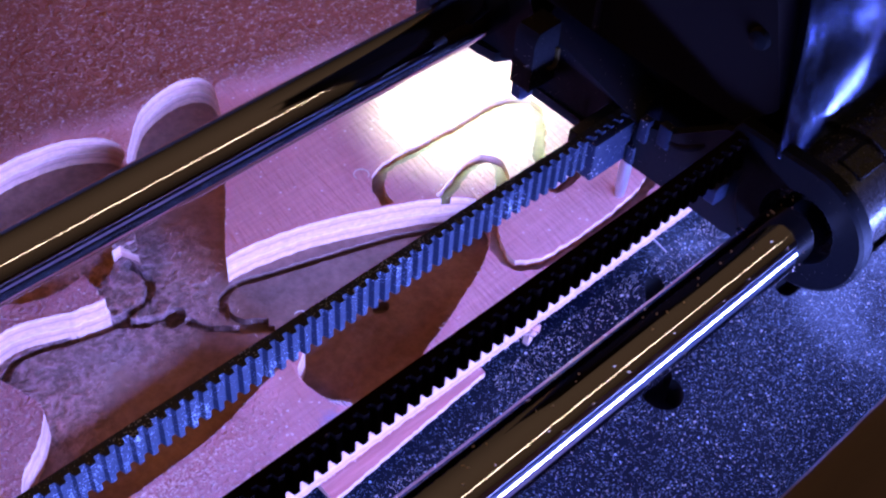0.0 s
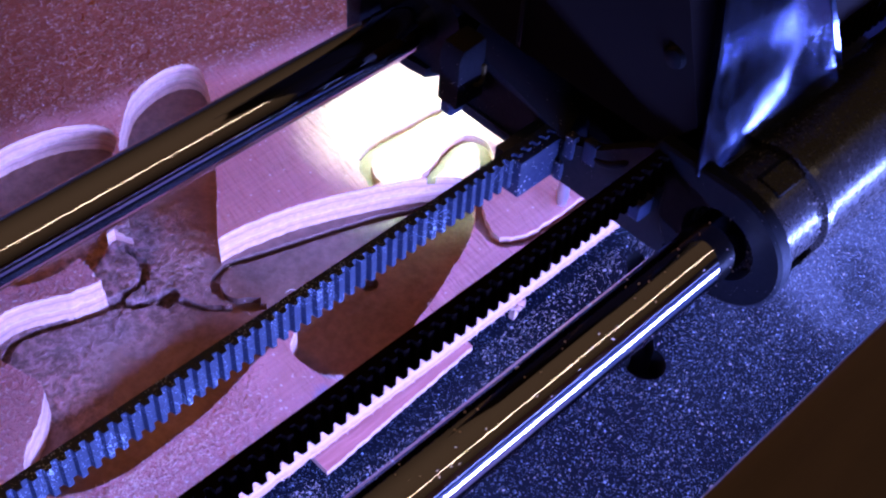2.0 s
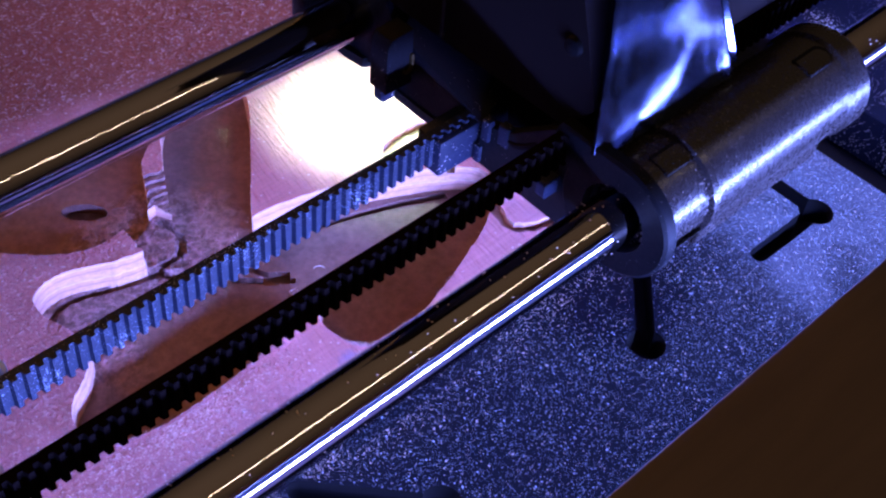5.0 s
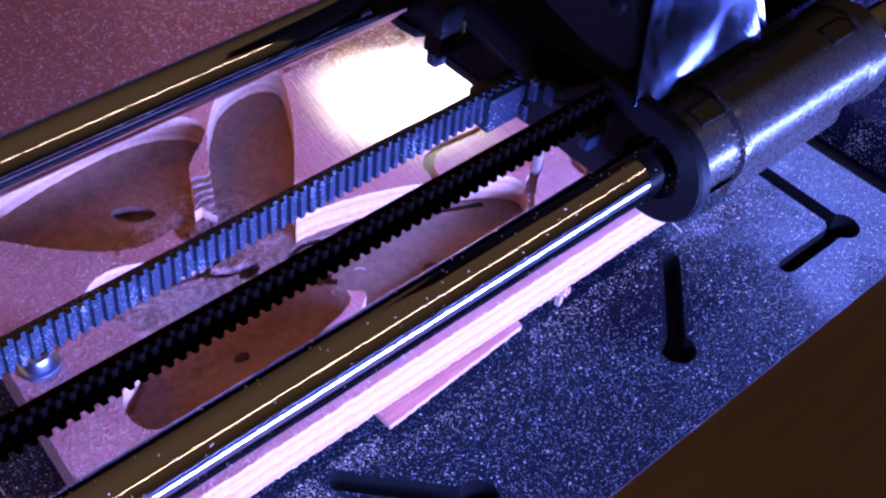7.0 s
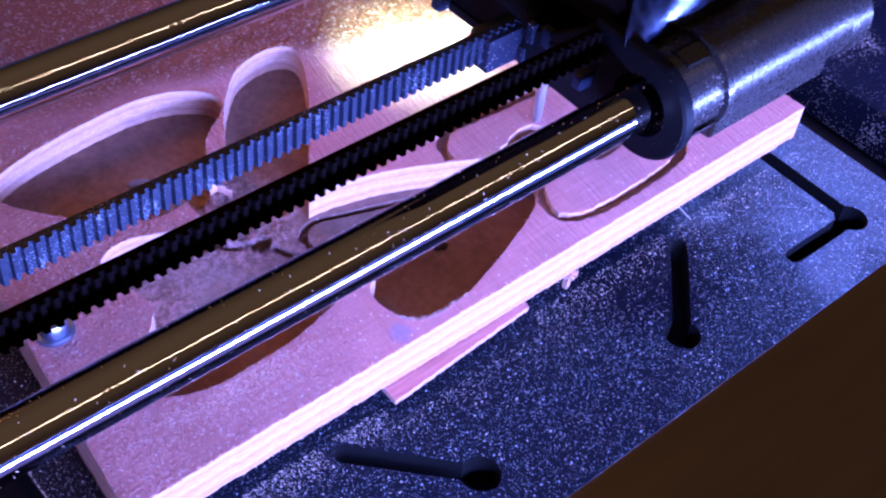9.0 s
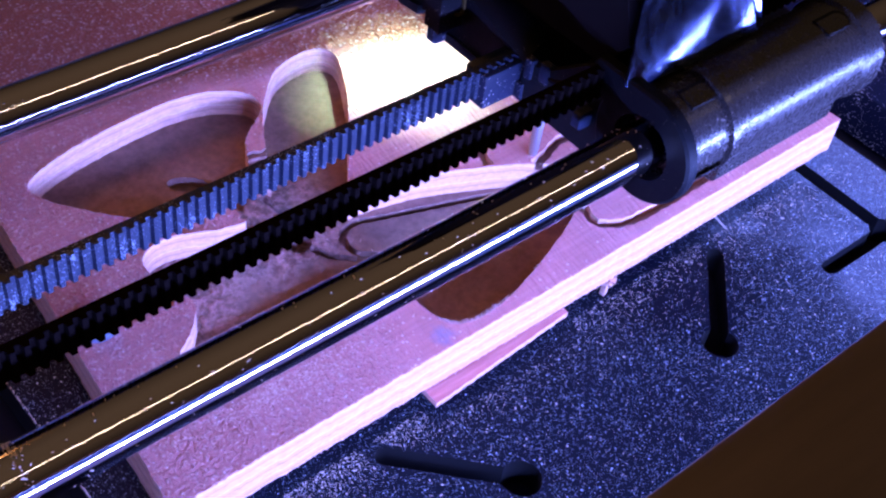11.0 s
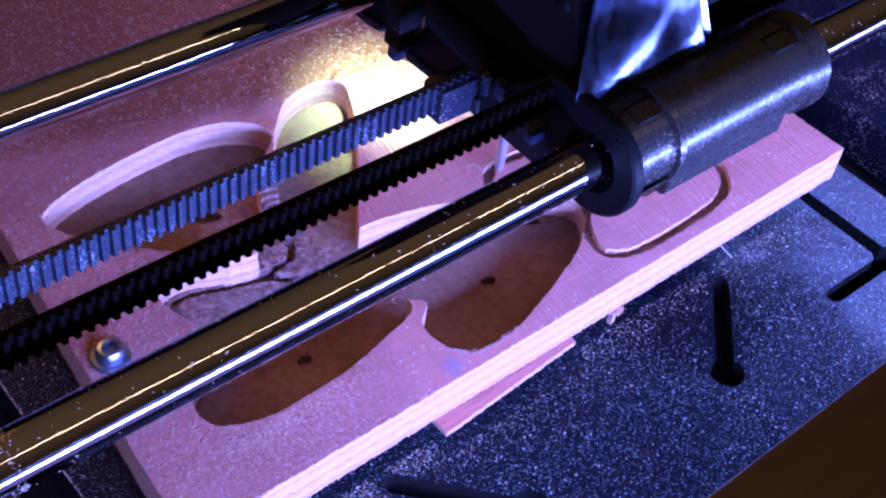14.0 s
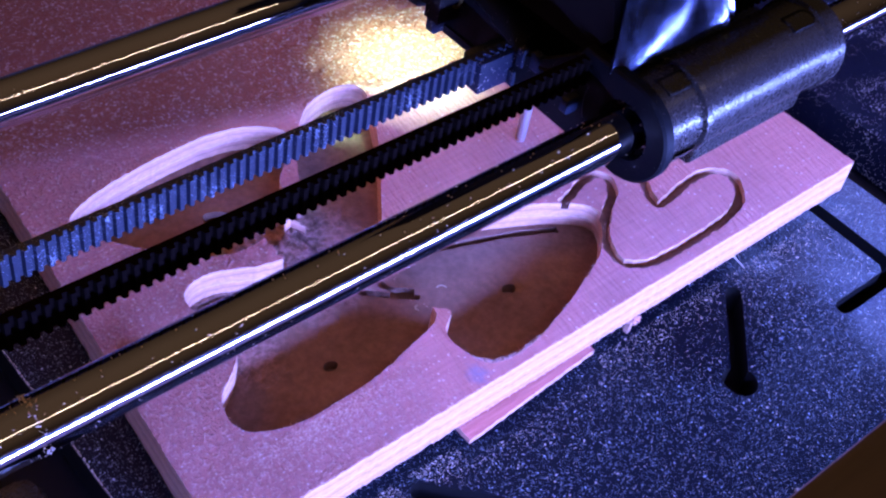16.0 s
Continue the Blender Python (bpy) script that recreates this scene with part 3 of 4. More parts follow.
def build_bolt():
    root = tagged(new("bolt"), "bright domed metal bolt with washer, screwed into the board", "bolt")
    root.location = Vector((-104.7, 63.6, TOP)) * MM
    part("washer", lathe([(0.0, 3.8), (0.7, 3.8), (0.9, 3.6), (0.9, 1.0)], "z", segs=36), BOLT_METAL, root, smooth=True)
    part("head", lathe([(0.9, 2.8), (2.4, 2.7), (3.1, 2.2), (3.2, 1.5), (2.0, 1.3), (2.0, 0.05)], "z", segs=32), BOLT_METAL, root, "domed head with a socket", True)
    part("shank", lathe([(-6.0, 2.0), (0.1, 2.0)], "z", segs=16), BOLT_METAL, root)
    return root


def flake(verts, faces, c, length, width, thick, yaw, pitch):
    """One thin chip: a low wedge of eight corners."""
    d = Vector((math.cos(yaw) * math.cos(pitch), math.sin(yaw) * math.cos(pitch), math.sin(pitch)))
    n = Vector((-math.sin(yaw), math.cos(yaw), 0))
    u = Vector((0, 0, 1))
    s = len(verts)
    for a, w in ((-0.5, width), (0.5, width * 0.5)):
        for sb, sc in ((-1, 0), (1, 0), (1, 1), (-1, 1)):
            verts.append((Vector(c) + d * length * a + n * w * 0.5 * sb + u * thick * sc) * MM)
    for q in ((0, 1, 2, 3), (4, 7, 6, 5), (0, 4, 5, 1), (1, 5, 6, 2), (2, 6, 7, 3), (3, 7, 4, 0)):
        faces.append([s + i for i in q])


def chip_mesh(name, verts, faces, mat):
    me = bpy.data.meshes.new(name)
    me.from_pydata(verts, [], faces)
    me.materials.append(mat)
    return me


def build_dust():
    """Sawdust grains lying on the bed, thickest along the board and towards +x."""
    rnd = random.Random(31)
    verts, faces = [], []
    for k in range(16000):
        if k % 3 == 0:
            x, y = rnd.uniform(-105, 66), 22.5 - abs(rnd.gauss(0, 3.2))
            if x > -45 and rnd.random() < 0.6:
                continue
        else:
            x, y = rnd.uniform(-118, 75), rnd.uniform(-45, 20)
            if rnd.random() > 0.42 + 0.2 * (x + 118) / 193:
                continue
        if -61 < x < -22 and y > 18:
            continue
        near = min(math.hypot(x - kx, y) for kx in (0, -55.8, 58.2))
        if near < 5 or abs(x - y) < 3.5 and 0 < x < 21 or abs(y) < 2.6 and 35 < x < 60 or abs(x - 58.4) < 2.6 and 0 < y < 28:
            continue
        if abs((x + 55.8) * 0.733 + y * 0.681) < 2.6 and -76 < x < -54:
            continue
        if k % 12 == 1:
            x, y = -119.8 + abs(rnd.gauss(0, 0.15)), rnd.uniform(30, 110)
        r = rnd.uniform(0.05, 0.125) * (2.2 if rnd.random() < 0.06 else 1)
        flake(verts, faces, (x, y, 0.01), r * rnd.uniform(1, 2.2), r, r * 0.6, rnd.uniform(0, 6.28), 0)
    ob = new("sawdust", chip_mesh("sawdust", verts, faces, CHIP))
    return tagged(ob, "pale sawdust grains scattered over the black bed", "sawdust", kind="stuff")


def build_fibres():
    """Torn wood fibres standing along the cut edges, and crumbs on the board."""
    rnd = random.Random(32)
    verts, faces = [], []
    for ctrl, closed in ((WING_A, True), (WING_B, True), (WING_C, True), (WING_D, True)):
        for p in spline(ctrl, closed, 0.5):
            if rnd.random() < 0.2 and not (-69 < p.x < -55 and 62 < p.y < 83):
                flake(verts, faces, (p.x + rnd.uniform(-0.25, 0.25), p.y + rnd.uniform(-0.25, 0.25), TOP - 0.02), rnd.uniform(0.3, 0.9), 0.08, 0.06,
                      rnd.uniform(0, 6.28), rnd.uniform(0.0, 0.5))
    # upright hairs on the lip of the nearest pocket
    for p in spline(WING_C, True, 0.22):
        if p.y < 30 and p.x < -38 and rnd.random() < 0.75:
            flake(verts, faces, (p.x + rnd.uniform(-0.2, 0.3), p.y + rnd.uniform(-0.2, 0.4), TOP + 0.1), rnd.uniform(0.5, 1.5), 0.07, 0.05, rnd.uniform(0.9, 2.4), rnd.uniform(0.2, 1.0))
    # crumbs and raised specks on the face, thickest on its -x part and along the lip of the pocket there
    spots = []
    for k in range(5200):
        if k % 3:
            x, y = rnd.uniform(-113, -55), rnd.uniform(24, 112)
            if rnd.random() > max(0.06, (-x - 58) / 55):
                continue
        elif k % 6 == 0:
            x, y = rnd.gauss(-84, 10), 35.2 - abs(rnd.gauss(0, 3.6))
        else:
            x, y = rnd.uniform(-111, 63), rnd.uniform(24, 90)
            if rnd.random() > 0.3:
                continue
        spots.append((x, max(y, 23.8)))
    sx, sy = np.array([q[0] for q in spots]), np.array([q[1] for q in spots])
    cut = (sx < -111.5 + (sy - 42) * 0.10) | (np.hypot(sx + 104.7, sy - 63.6) < 4.2)
    for ctrl in (WING_A, WING_B, WING_C, WING_D):
        cut |= inside(spline(ctrl), sx, sy)
    cut |= inside(ribbon(spline(GROOVE, False, 0.8), 2.8), sx, sy) | ((sx > -69) & (sx < -48) & (sy > 60) & (sy < 90))
    for x, y, gone in zip(sx, sy, cut):
        if not gone:
            r = rnd.uniform(0.08, 0.21)
            flake(verts, faces, (x, y, TOP - 0.03), r * rnd.uniform(1, 3.2), r * 0.8, r * 0.7, rnd.uniform(0, 6.28), rnd.uniform(0, 0.25))
    for k in range(420):
        x = rnd.uniform(-111, 63)
        flake(verts, faces, (x, 23.2 + rnd.uniform(-0.1, 0.2), rnd.choice((TOP - 0.05, LOW + 0.05))), rnd.uniform(0.3, 1.1), 0.14, 0.1, rnd.uniform(-0.6, 3.7), rnd.uniform(-0.3, 0.3))
    ob = new("wood_fibres", chip_mesh("wood_fibres", verts, faces, FIBRE))
    return tagged(ob, "torn pale wood fibres and crumbs along the cut edges", "wood fibres", kind="stuff")


def build_slivers():
    verts, faces = [], []
    flake(verts, faces, (26.3, 23.6, 1.2), 5.2, 0.30, 0.25, radians(-95), -0.12)
    tagged(new("wood_sliver", chip_mesh("wood_sliver", verts, faces, CHIP)), "thin pale sliver of wood poking out under the board", "wood sliver")
    for x, y, n in ((-11.3, -26.1, 9),):
        verts, faces, rnd = [], [], random.Random(12)
        for k in range(n):
            flake(verts, faces, (x + rnd.uniform(-1.2, 1.2), y + rnd.uniform(-0.7, 0.7), rnd.uniform(0, 0.8)), rnd.uniform(1.2, 2.6), rnd.uniform(0.7, 1.4), rnd.uniform(0.4, 0.9), rnd.uniform(-0.8, 0.8), rnd.uniform(-0.2, 0.2))
        flake(verts, faces, (x, y, 0.0), 2.4, 1.6, 0.8, 0.3, 0)
        tagged(new("wood_chip", chip_mesh("wood_chip", verts, faces, CHIP)), "small pale crumpled wood chip on the bed", "wood chip")
    verts, faces = [], []
    rnd = random.Random(5)
    for k in range(7):
        flake(verts, faces, (-10.2 + rnd.uniform(-1.3, 1.3), 23.0 + rnd.uniform(-0.8, 0.5), 3.6 + rnd.uniform(0, 1.0)), rnd.uniform(0.9, 2.2), rnd.uniform(0.4, 1.0), 0.5, rnd.uniform(-0.5, 0.5), rnd.uniform(-0.3, 0.3))
    flake(verts, faces, (-10.2, 23.9, 0.0), 1.6, 1.2, 4.4, 0.1, 0)
    tagged(new("wood_splinter", chip_mesh("wood_splinter", verts, faces, EDGE)), "torn splinter of pink plywood at the board's lower edge", "wood splinter")


# place, radius, degrees of curl and its start
SHAVINGS = [(-14.6, 65.6, 14.1, 1.2, 250, -60), (-41.5, 50.2, 7.5, 1.1, 110, 20), (-49.0, 49.4, 7.5, 0.7, 140, 80)]


def build_shavings():
    """Thin curled shavings left by the cutter."""
    for x, y, z, r, turn, tilt in SHAVINGS:
        pts = []
        for k in range(9):
            w = radians(tilt + turn * k / 8)
            pts.append((x + r * math.cos(w) * (1 + 0.06 * k), y + r * math.sin(w) * (1 + 0.06 * k), z + 0.14 + 0.07 * k))
        tagged(new("wood_shaving", finish(tube(pts, 0.09, 6), "wood_shaving", CHIP, True)), "thin curled pale wood shaving lying by the cut", "wood shaving", group="curled shavings")


# ---------------------------------------------------------------- gantry: two rods and the belt
ROD_Z, REAR_Y, BELT_W, PITCH = 67.0, 59.0, 5.5, 1.83


def belt_strand(y, z_top, x0, x1):
    """A toothed strand, teeth towards -y."""
    bm = bmesh.new()
    n = int((x1 - x0) / PITCH)
    prof = []
    for k in range(n):
        x = x0 + k * PITCH
        prof += [(x, y - 0.15), (x + 0.30 * PITCH, y - 0.15), (x + 0.42 * PITCH, y - 0.95), (x + 0.82 * PITCH, y - 0.95), (x + 0.94 * PITCH, y - 0.15)]
    front = [(bm.verts.new((x, yy, z_top - BELT_W)), bm.verts.new((x, yy, z_top - 0.15))) for x, yy in prof]
    back = [(bm.verts.new((x, y + 0.8, z_top - BELT_W)), bm.verts.new((x, y + 0.8, z_top))) for x, yy in prof]
    for (a, b), (c, d), (e, f), (g, h) in zip(front, front[1:], back, back[1:]):
        bm.faces.new((a, c, d, b))
        bm.faces.new((e, f, h, g))
        bm.faces.new((b, d, h, f))
        bm.faces.new((a, e, g, c))
    return bm


def build_gantry():
    root = tagged(new("gantry"), "gantry of two polished steel rods and a black toothed belt", "gantry")
    prof = [(-260, 3.6), (-259.6, 4.0), (239.6, 4.0), (240, 3.6)]
    rod = part("guide_rod", lathe(prof, "x", (0, 0, ROD_Z), 64), ROD, root, "polished steel guide rod with specks of sawdust", True)
    verts, faces, rnd = [], [], random.Random(8)
    for k in range(520):
        w = radians(rnd.uniform(-60, 160))
        x = -140.8 + rnd.gauss(0, 0.35) if k < 100 else rnd.uniform(-150, 100)
        long = rnd.uniform(0.3, 0.8) if k % 9 == 0 else rnd.uniform(0.1, 0.28)
        flake(verts, faces, (x, -4.03 * math.cos(w), ROD_Z + 4.03 * math.sin(w)), long, 0.09, 0.07, rnd.uniform(0, 6.28), 0)
    ring = new("dust_specks", chip_mesh("dust_specks", verts, faces, CHIP))
    ring.parent = rod
    tagged(ring, label="pale wood dust sticking to the rod", kind="stuff")
    part("guide_rod", lathe(prof, "x", (0, REAR_Y, ROD_Z - 1.0), 64), ROD, root, "", True)
    b1 = part("belt_strand", belt_strand(30.5, 64.7, -290, 270), BELT, root, "black rubber toothed belt dusted with sawdust")
    b2 = part("belt_strand", belt_strand(10.8, 75.4, -290, 270), SHADED_RUBBER, root, "black rubber belt run, its shade put into a darker colour")
    bm = box(-300, -262, -16, 76, 52, 90, 2)
    part("end_block", bm, BLACK, root)
    bm = box(242, 280, -16, 76, 52, 90, 2)
    part("end_block", bm, BLACK, root)
    return root, b1, b2


# ---------------------------------------------------------------- carriage
def rounded_plate(x0, x1, z0, z1, r, y0, y1):
    """An upright plate, its corners on the -x side rounded."""
    pts = [(x1, z0), (x1, z1)]
    pts += [(x0 + r - r * math.sin(radians(a)), z1 - r + r * math.cos(radians(a))) for a in range(0, 91, 15)]
    pts += [(x0 + r - r * math.cos(radians(a)), z0 + r - r * math.sin(radians(a))) for a in range(0, 91, 15)]
    return extrude_outline(pts, y0, y1, axis="y")


def tube(ctrl, r, segs=12):
    """A round cable along a curve through a few points."""
    line = spline(ctrl, False, 0.6)
    bm, rings = bmesh.new(), []
    for i, p in enumerate(line):
        d = (line[min(i + 1, len(line) - 1)] - line[max(i - 1, 0)]).normalized()
        u = d.cross(Vector((0.3, 0.2, 1))).normalized()
        v = d.cross(u)
        rings.append([bm.verts.new(p + (u * math.cos(w) + v * math.sin(w)) * r) for w in [2 * math.pi * k / segs for k in range(segs)]])
    for a, b in zip(rings, rings[1:]):
        for k in range(segs):
            bm.faces.new((a[k], a[(k + 1) % segs], b[(k + 1) % segs], b[k]))
    bm.faces.new(rings[0])
    bm.faces.new(rings[-1])
    return bm


def flange_plate():
    """Teardrop end plate of the sleeve: a ring about the rod with an arm that tapers to +y; the bore goes through."""
    bm = bmesh.new()
    n = 72
    rings = []
    for x, grow in ((-33.2, -0.45), (-32.8, 0.0), (-31.0, 0.0), (-30.6, -0.45)):
        outer, inner = [], []
        for k in range(n):
            w = 2 * math.pi * k / n
            r = 9.7 + grow
            a = math.degrees(w)
            if 20 < a < 88:
                # straight run of the arm: level top edge out to y = 15
                r = max(r, min((9.7 + grow) / max(math.sin(w), 0.05), 15.5 + grow - abs(a - 40) * 0.09))
            outer.append(bm.verts.new((x, r * math.cos(w), ROD_Z + r * math.sin(w))))
            inner.append(bm.verts.new((x, 5.5 * math.cos(w), ROD_Z + 5.5 * math.sin(w))))
        rings.append((outer, inner))
    for (o0, i0), (o1, i1) in zip(rings, rings[1:]):
        for k in range(n):
            j = (k + 1) % n
            bm.faces.new((o0[k], o0[j], o1[j], o1[k]))
            bm.faces.new((i0[k], i1[k], i1[j], i0[j]))
    for o, i in (rings[0], rings[-1]):
        for k in range(n):
            j = (k + 1) % n
            bm.faces.new((o[k], i[k], i[j], o[j]))
    return bm


def slanted_cover():
    """Cover along the body's side: its upper edge drops towards -y, its top leans inwards."""
    bm = bmesh.new()
    rows = []
    for k in range(13):
        y = 47.5 - 19.5 * k / 12
        z = 69.8 - 5.4 * (k / 12) ** 1.2
        rows.append([bm.verts.new(c) for c in ((-31.0, y, 57.6), (-31.0, y, z - 0.5), (-30.4, y, z), (-27.5, y + 0.6, z + 1.8), (-24.8, y + 0.6, z + 2.0), (-24.8, y, 57.6))])
    for a, b in zip(rows, rows[1:]):
        for i in range(6):
            bm.faces.new((a[i], a[(i + 1) % 6], b[(i + 1) % 6], b[i]))
    bm.faces.new(rows[0])
    bm.faces.new(rows[-1])
    return bm


def sheet_bracket():
    """Thin sheet leaning back: a rounded fold at each side, the face between them narrowing upwards."""
    bm = bmesh.new()
    rows = []
    for z in (75.5, 78, 81, 84, 88, 92, 98, 106, 116):
        h = z - 79.0
        y = 4.9 + 0.30 * h
        xl, xr = -32.7 + 0.25 * h, -5.2 - 0.22 * h
        line = [(xl + 1.7, y + 2.4)]
        g = max(0.2, 1 - 0.08 * h)
        line += [(xl, y + 1.25 * g), (xl + 0.15, y + 0.95 * g), (xl + 0.9, y + 0.62 * g), (xl + 1.7, y + 0.34 * g), (xl + 2.6, y + 0.08 * g), (xl + 3.2, y - 0.05)]
        line += [(xl + (xr - xl) * f, y - 0.2 + 0.25 * math.sin(f * 9)) for f in (0.3, 0.44, 0.58, 0.72, 0.86)]
        line += [(xr + 1.3 * math.sin(radians(a)), y + 0.9 - 1.1 * math.cos(radians(a))) for a in range(0, 91, 18)]
        line += [(xr + 1.9, y + 1.5), (xr + 3.1, y + 0.9), (xr + 3.6, y + 2.2)]
        rows.append([bm.verts.new((px, py, z)) for px, py in line])
    for a, b in zip(rows, rows[1:]):
        for i in range(len(a) - 1):
            bm.faces.new((a[i], a[i + 1], b[i + 1], b[i]))
    bmesh.ops.solidify(bm, geom=bm.faces[:], thickness=0.4)
    return bm


def build_carriage():
    root = tagged(new("tool_carriage"), "black plastic tool carriage with a white work light", "tool carriage")
    # base plate with its stepped edge, and the upright tab in the notch
    edge = [(-31.4, 8), (-31.4, 47.2), (-30.4, 47.4), (-30.2, 50.6), (-28.2, 51), (-28.0, 55.2), (-30.4, 56.4), (-30.9, 60), (-30.6, 74), (30, 74), (30, 8)]
    part("base_plate", extrude_outline(edge, 56.6, 58.4), BLACK, root)
    part("tab", rounded_plate(-34.5, -29.6, 56.9, 61.6, 1.0, 47.2, 48.8), TAB, root, "small upright tab with rounded corners")
    # front bearing housing
    sleeve = part("front_bearing_housing", lathe([(-30.5, 6.2), (-30.5, 7.9), (-21.6, 7.9), (-21.4, 8.8), (-20.2, 8.9), (-19.8, 8.5), (13.2, 8.5), (13.7, 9.1), (17.4, 9.1), (18.2, 8.5), (18.2, 4.3)],
                  "x", (0, 0, ROD_Z), 72), SLEEVE, root, "dusty black plastic bearing sleeve", True)
    part("bush", lathe([(-29.2, 4.2), (-29.2, 6.15), (-22, 6.15), (-22, 4.2)], "x", (0, 0, ROD_Z), 48), DARK, sleeve, "", True)
    part("flange", flange_plate(), FLANGE, sleeve)
    for x, r in ((-27.4, 7.9), (6.0, 8.5)):
        tilt = Matrix.Translation((0, 0, ROD_Z)) @ Matrix.Rotation(radians(12), 4, "X")
        slot = [(x + 5.0 + 1.9 * math.sin(radians(a)), 1.9 * math.cos(radians(a))) for a in range(0, 181, 15)] + [(x, -1.9), (x, 1.9)]
        tongue = [(x + 0.05 + (px - x) * 0.93, py * 0.84 - 0.25) for px, py in slot]
        # the slot's shade is a dark plate, just proud of the sleeve
        bm = extrude_outline(slot, r - 0.8, r + 0.12)
        bm.transform(tilt)
        part("latch_slot", bm, DARK, sleeve)
        bm = extrude_outline(tongue, r - 0.7, r + 0.22)
        bmesh.ops.bevel(bm, geom=bm.edges[:], offset=0.08, segments=2, affect="EDGES")
        bm.transform(tilt)
        part("latch_tongue", bm, SLEEVE, sleeve, "", True)
    skirt = [(-3.0, 57.4), (-6.0, 57.6), (-6.6, 58.2), (-6.8, 62.0), (-3.0, 62.0)]
    part("skirt", extrude_outline(skirt, -19.6, 10.5, axis="x"), SLEEVE, sleeve)
    part("front_skirt", lathe([(-29.4, 8.0), (-28.8, 8.7), (-22.6, 8.7), (-22.0, 8.0)], "x", (0, 0, ROD_Z), 24, start=198, turn=70), SLEEVE, sleeve, "", True)
    # end web between the sleeve and the body
    web = [(4, 74.5), (9, 74.5), (14, 73.0), (22, 66.5), (27.5, 64.5), (28.0, 57), (10, 56.6), (6, 62)]
    part("end_web", extrude_outline(web, -31.6, -29.4, axis="x"), BLACK, root)
    # rear bearing housing
    part("rear_bearing_housing", lathe([(-29.6, 4.3), (-29.6, 9.0), (24, 9.0), (24, 4.3)], "x", (0, REAR_Y, ROD_Z - 1.0), 48), BLACK, root, "", True)
    part("rear_wall", box(-33.2, 26, 68.5, 72, 57, 150, 0.6), BLACK, root)
    # body of the head and the sloping side cover with dust on its edge
    head = part("head_body", box(-24.6, 14, 13, 66, 58, 74, 0.4), HEAD, root)
    shell = [(13, 73.5), (8.6, 79.5), (31.5, 150), (66, 150), (66, 73.5)]
    part("head_shell", extrude_outline(shell, -30.4, 14, axis="x"), HEAD, head)
    part("seam", box(-30.8, -30.3, 38, 39.0, 74, 128, 0.2), BLACK, head)
    part("side_cover", slanted_cover(), DUSTY, root, "black side cover with sawdust along its sloping edge", False)
    lug = part("lug", extrude_outline([(-36.8, 62.4), (-36.8, 71.2), (-36.0, 72.6), (-31.6, 72.9), (-31.4, 62.4)], 43.6, 47.4, axis="y"), DUSTY, root, "upright black lug dusted with sawdust")
    hook = [Vector((-33.6, 65.6)), Vector((-32.6, 65.2)), Vector((-31.9, 65.9)), Vector((-31.9, 68.4))]
    part("spring_clip", extrude_outline(ribbon(spline(hook, False, 0.3), 0.45), 43.0, 43.5, axis="y"), BRASS, lug, "small brass spring clip")
    clamp = part("belt_clamp", box(-39.2, -27.6, 28.4, 33.6, 57.2, 64.0, 0.4), TAB, root, "black belt clamp block")
    part("clamp_foot", box(-32.2, -28.4, 26.8, 28.3, 57.2, 60.6, 0.3), TAB, clamp)
    # two-legged cable clip above the web, with its short bent cable
    clip = part("cable_clip", box(-32.2, -30.6, 25.4, 27.0, 62.4, 66.4, 0.25), TAB, root, "black cable clip with two upright legs")
    part("leg", box(-31.8, -30.2, 21.8, 24.0, 63.4, 67.2, 0.3), TAB, clip)
    part("cable", tube([(-30.8, 23.0, 65.0), (-31.4, 20.6, 65.2), (-31.4, 18.0, 66.8), (-30.6, 15.6, 70.0), (-29.0, 14.4, 74.5)], 0.6), HEAD, clip, "thin black cable", True)
    # folded sheet bracket: left fold, face that narrows upwards, right fold
    part("folded_bracket", sheet_bracket(), SHEET, root, "scuffed bright aluminium bracket", True)
    part("screw", lathe([(-31.4, 0.5), (-31.1, 1.3), (-30.2, 1.6)], "x", (0, 13.9, 87.5), 24), FLANGE, root, "small dark domed screw", True)
    nut = part("screw", lathe([(-33.0, 0.9), (-32.7, 1.2), (-31.4, 1.3)], "x", (0, 8.2, 70.6), 6), BRASS, root, "small dull hexagon screw")
    part("washer", lathe([(-31.9, 1.0), (-31.9, 1.9), (-31.5, 1.9), (-31.5, 1.0)], "x", (0, 8.2, 70.6), 24), BLACK, nut, "", True)
    part("belt_pin", rounded_plate(-34.6, -31.4, 62.6, 65.8, 0.7, 11.4, 13.0), TAB, root)
    # milling bit
    bit = part("milling_bit", lathe([(46, 1.6), (32, 1.6), (27, 1.25), (16, 1.1), (13.2, 0.8), (12.6, 0.4)], "z", (0, 47.9, 0), 24), BIT, root, "slim steel milling bit", True)
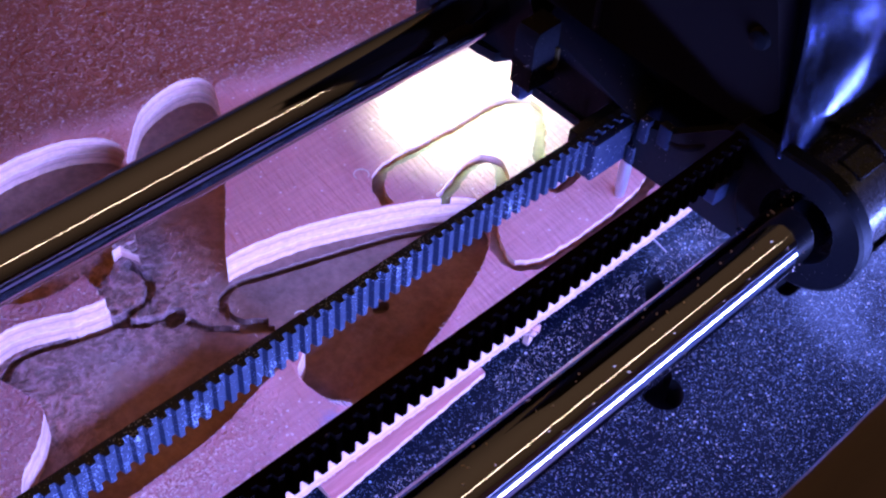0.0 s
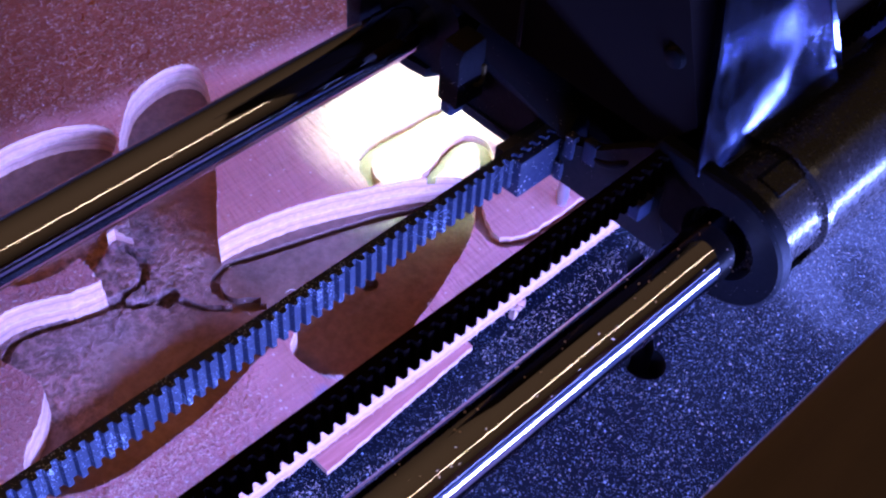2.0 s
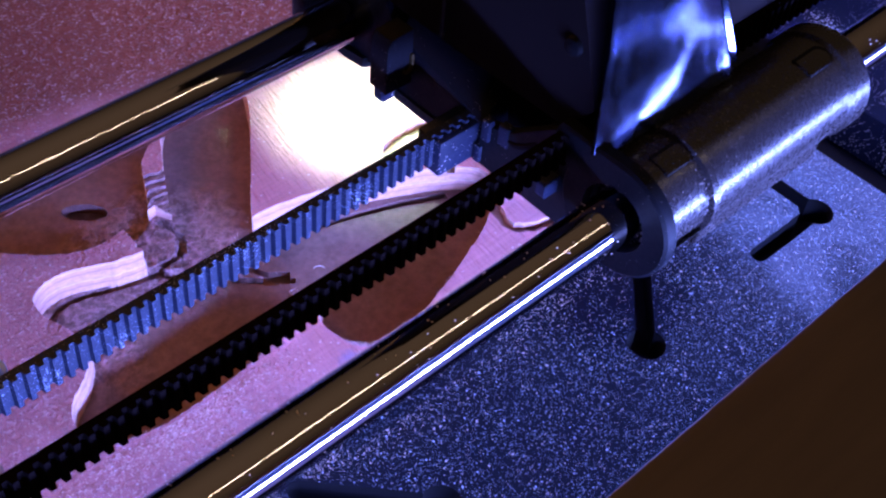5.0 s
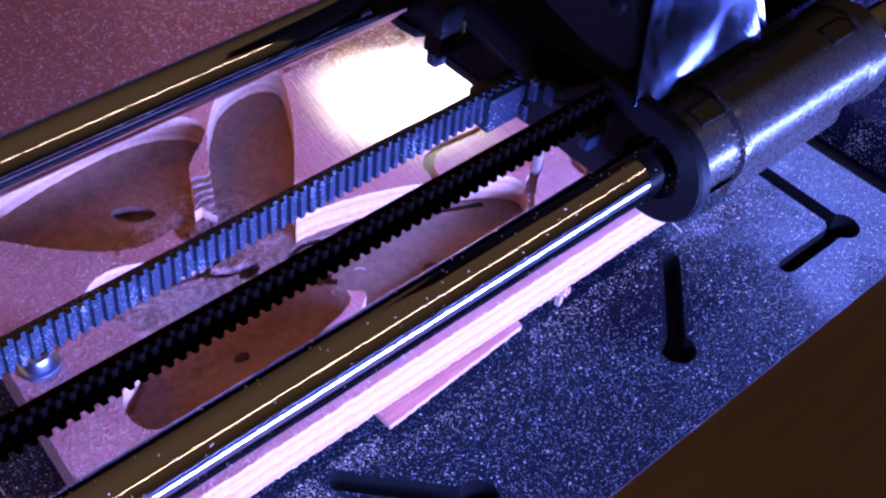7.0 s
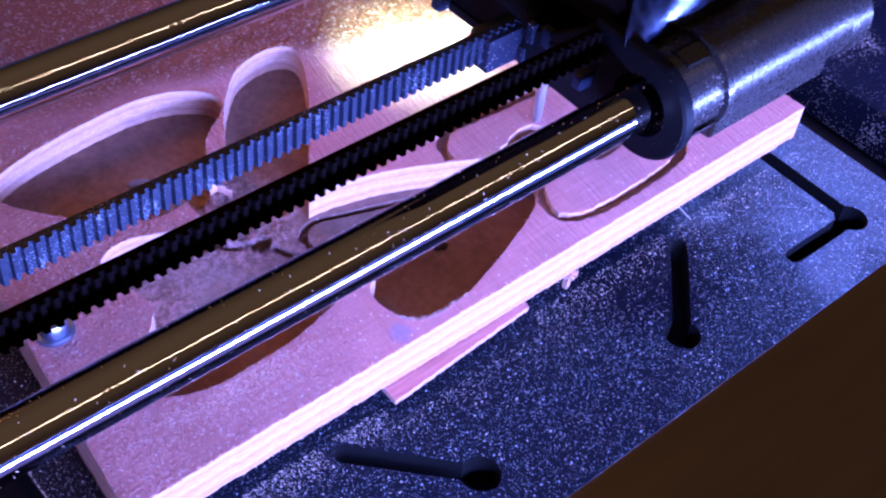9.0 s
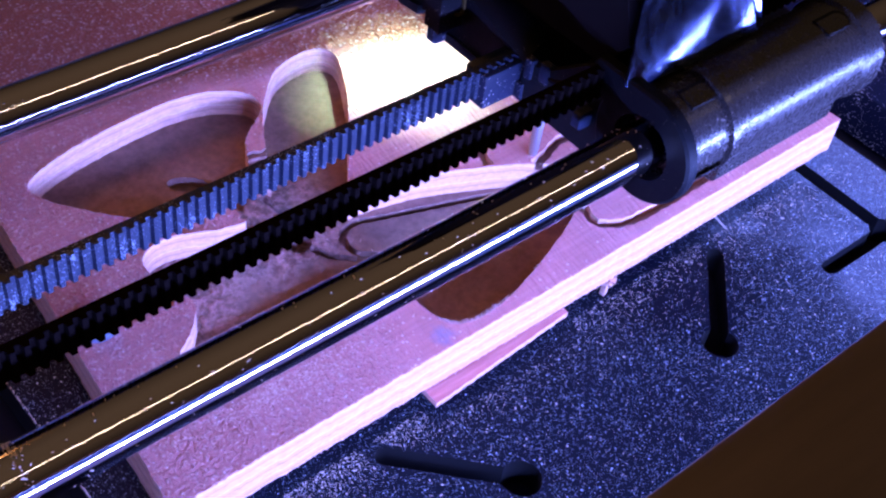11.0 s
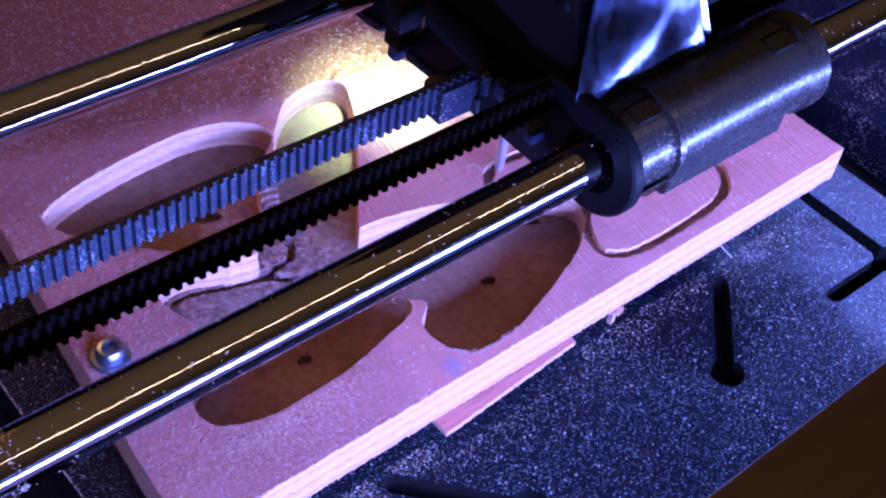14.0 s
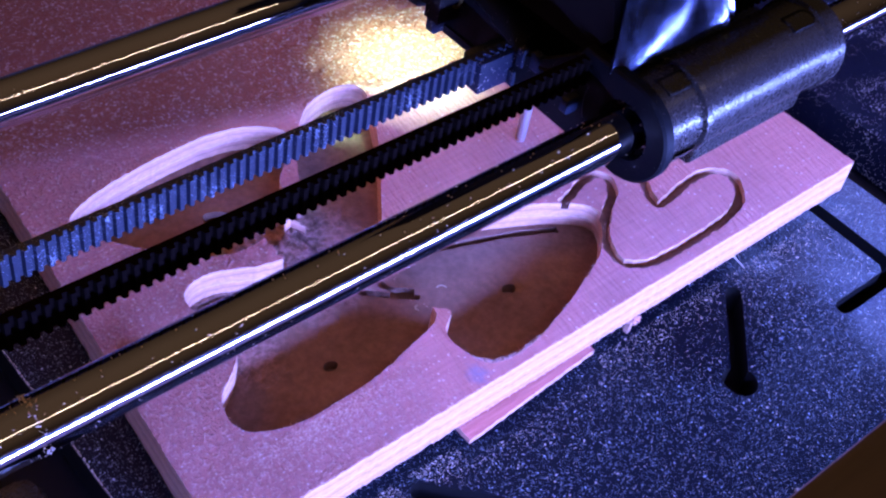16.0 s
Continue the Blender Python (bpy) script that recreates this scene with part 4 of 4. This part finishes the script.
    part("collet", lathe([(58, 5), (50, 5), (46, 3.2), (45, 2.6)], "z", (0, 47.9, 0), 32), BLACK, bit, "", True)
    # work light: a shaded white diode under the plate
    lamp = part("work_light", lathe([(57, 5.2), (45, 5.2), (45, 4.4), (55.8, 4.4)], "z", (-5, 84, 0), 32), BLACK, root, "", True)
    part("diode", lathe([(55.9, 0.05), (55.9, 3.2), (55.3, 3.2), (55.2, 0.05)], "z", (-5, 84, 0), 24), LED, lamp, "glowing white diode")
    part("light_arm", box(-9, 0, 72, 84, 57, 60, 0.4), BLACK, lamp)
    return root


build_bed()
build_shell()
build_board()
build_packer()
build_bolt()
build_dust()
build_fibres()
build_slivers()
build_shavings()
gantry, belt_a, belt_b = build_gantry()
carriage = build_carriage()

# ---------------------------------------------------------------- what moves
SLIDE = [
    (0, 19.5, -17.3),
    (0.5, 17.0, -17.0),
    (1, 13.9, -17.6),
    (1.5, 10.8, -17.6),
    (2, 7.5, -17.9),
    (2.5, 4.3, -17.8),
    (3, 1.1, -17.4),
    (3.5, -1.1, -15.4),
    (4, -3.3, -13.1),
    (4.5, -4.8, -10.7),
    (7, 3.0, -1.6),
    (7.5, 6.1, 0.5),
    (8, 8.7, 2.7),
    (8.5, 9.9, 5.3),
    (9, 8.7, 8.0),
    (9.5, 5.2, 7.5),
    (10, 2.0, 6.5),
    (12.5, -13.3, 7.7),
    (13, -13.6, 10.9),
    (13.5, -12.8, 13.6),
    (14, -9.6, 15.4),
    (14.5, -7.5, 17.6),
    (15, -5.1, 19.5),
    (15.5, -2.2, 21.9),
    (16, -0.6, 24.5),
]


def motions():
    """Rows of SLIDE: seconds, carriage along the rods, gantry along the bed (millimetres)."""
    walk(gantry, [(t, pose(0, y * MM, 0)) for t, x, y in SLIDE])
    walk(carriage, [(t, pose(x * MM, y * MM, 0)) for t, x, y in SLIDE])
    walk(belt_a, [(t, pose(x * MM, 0, 0)) for t, x, y in SLIDE])
    walk(belt_b, [(t, pose(-x * MM, 0, 0)) for t, x, y in SLIDE])


motions()
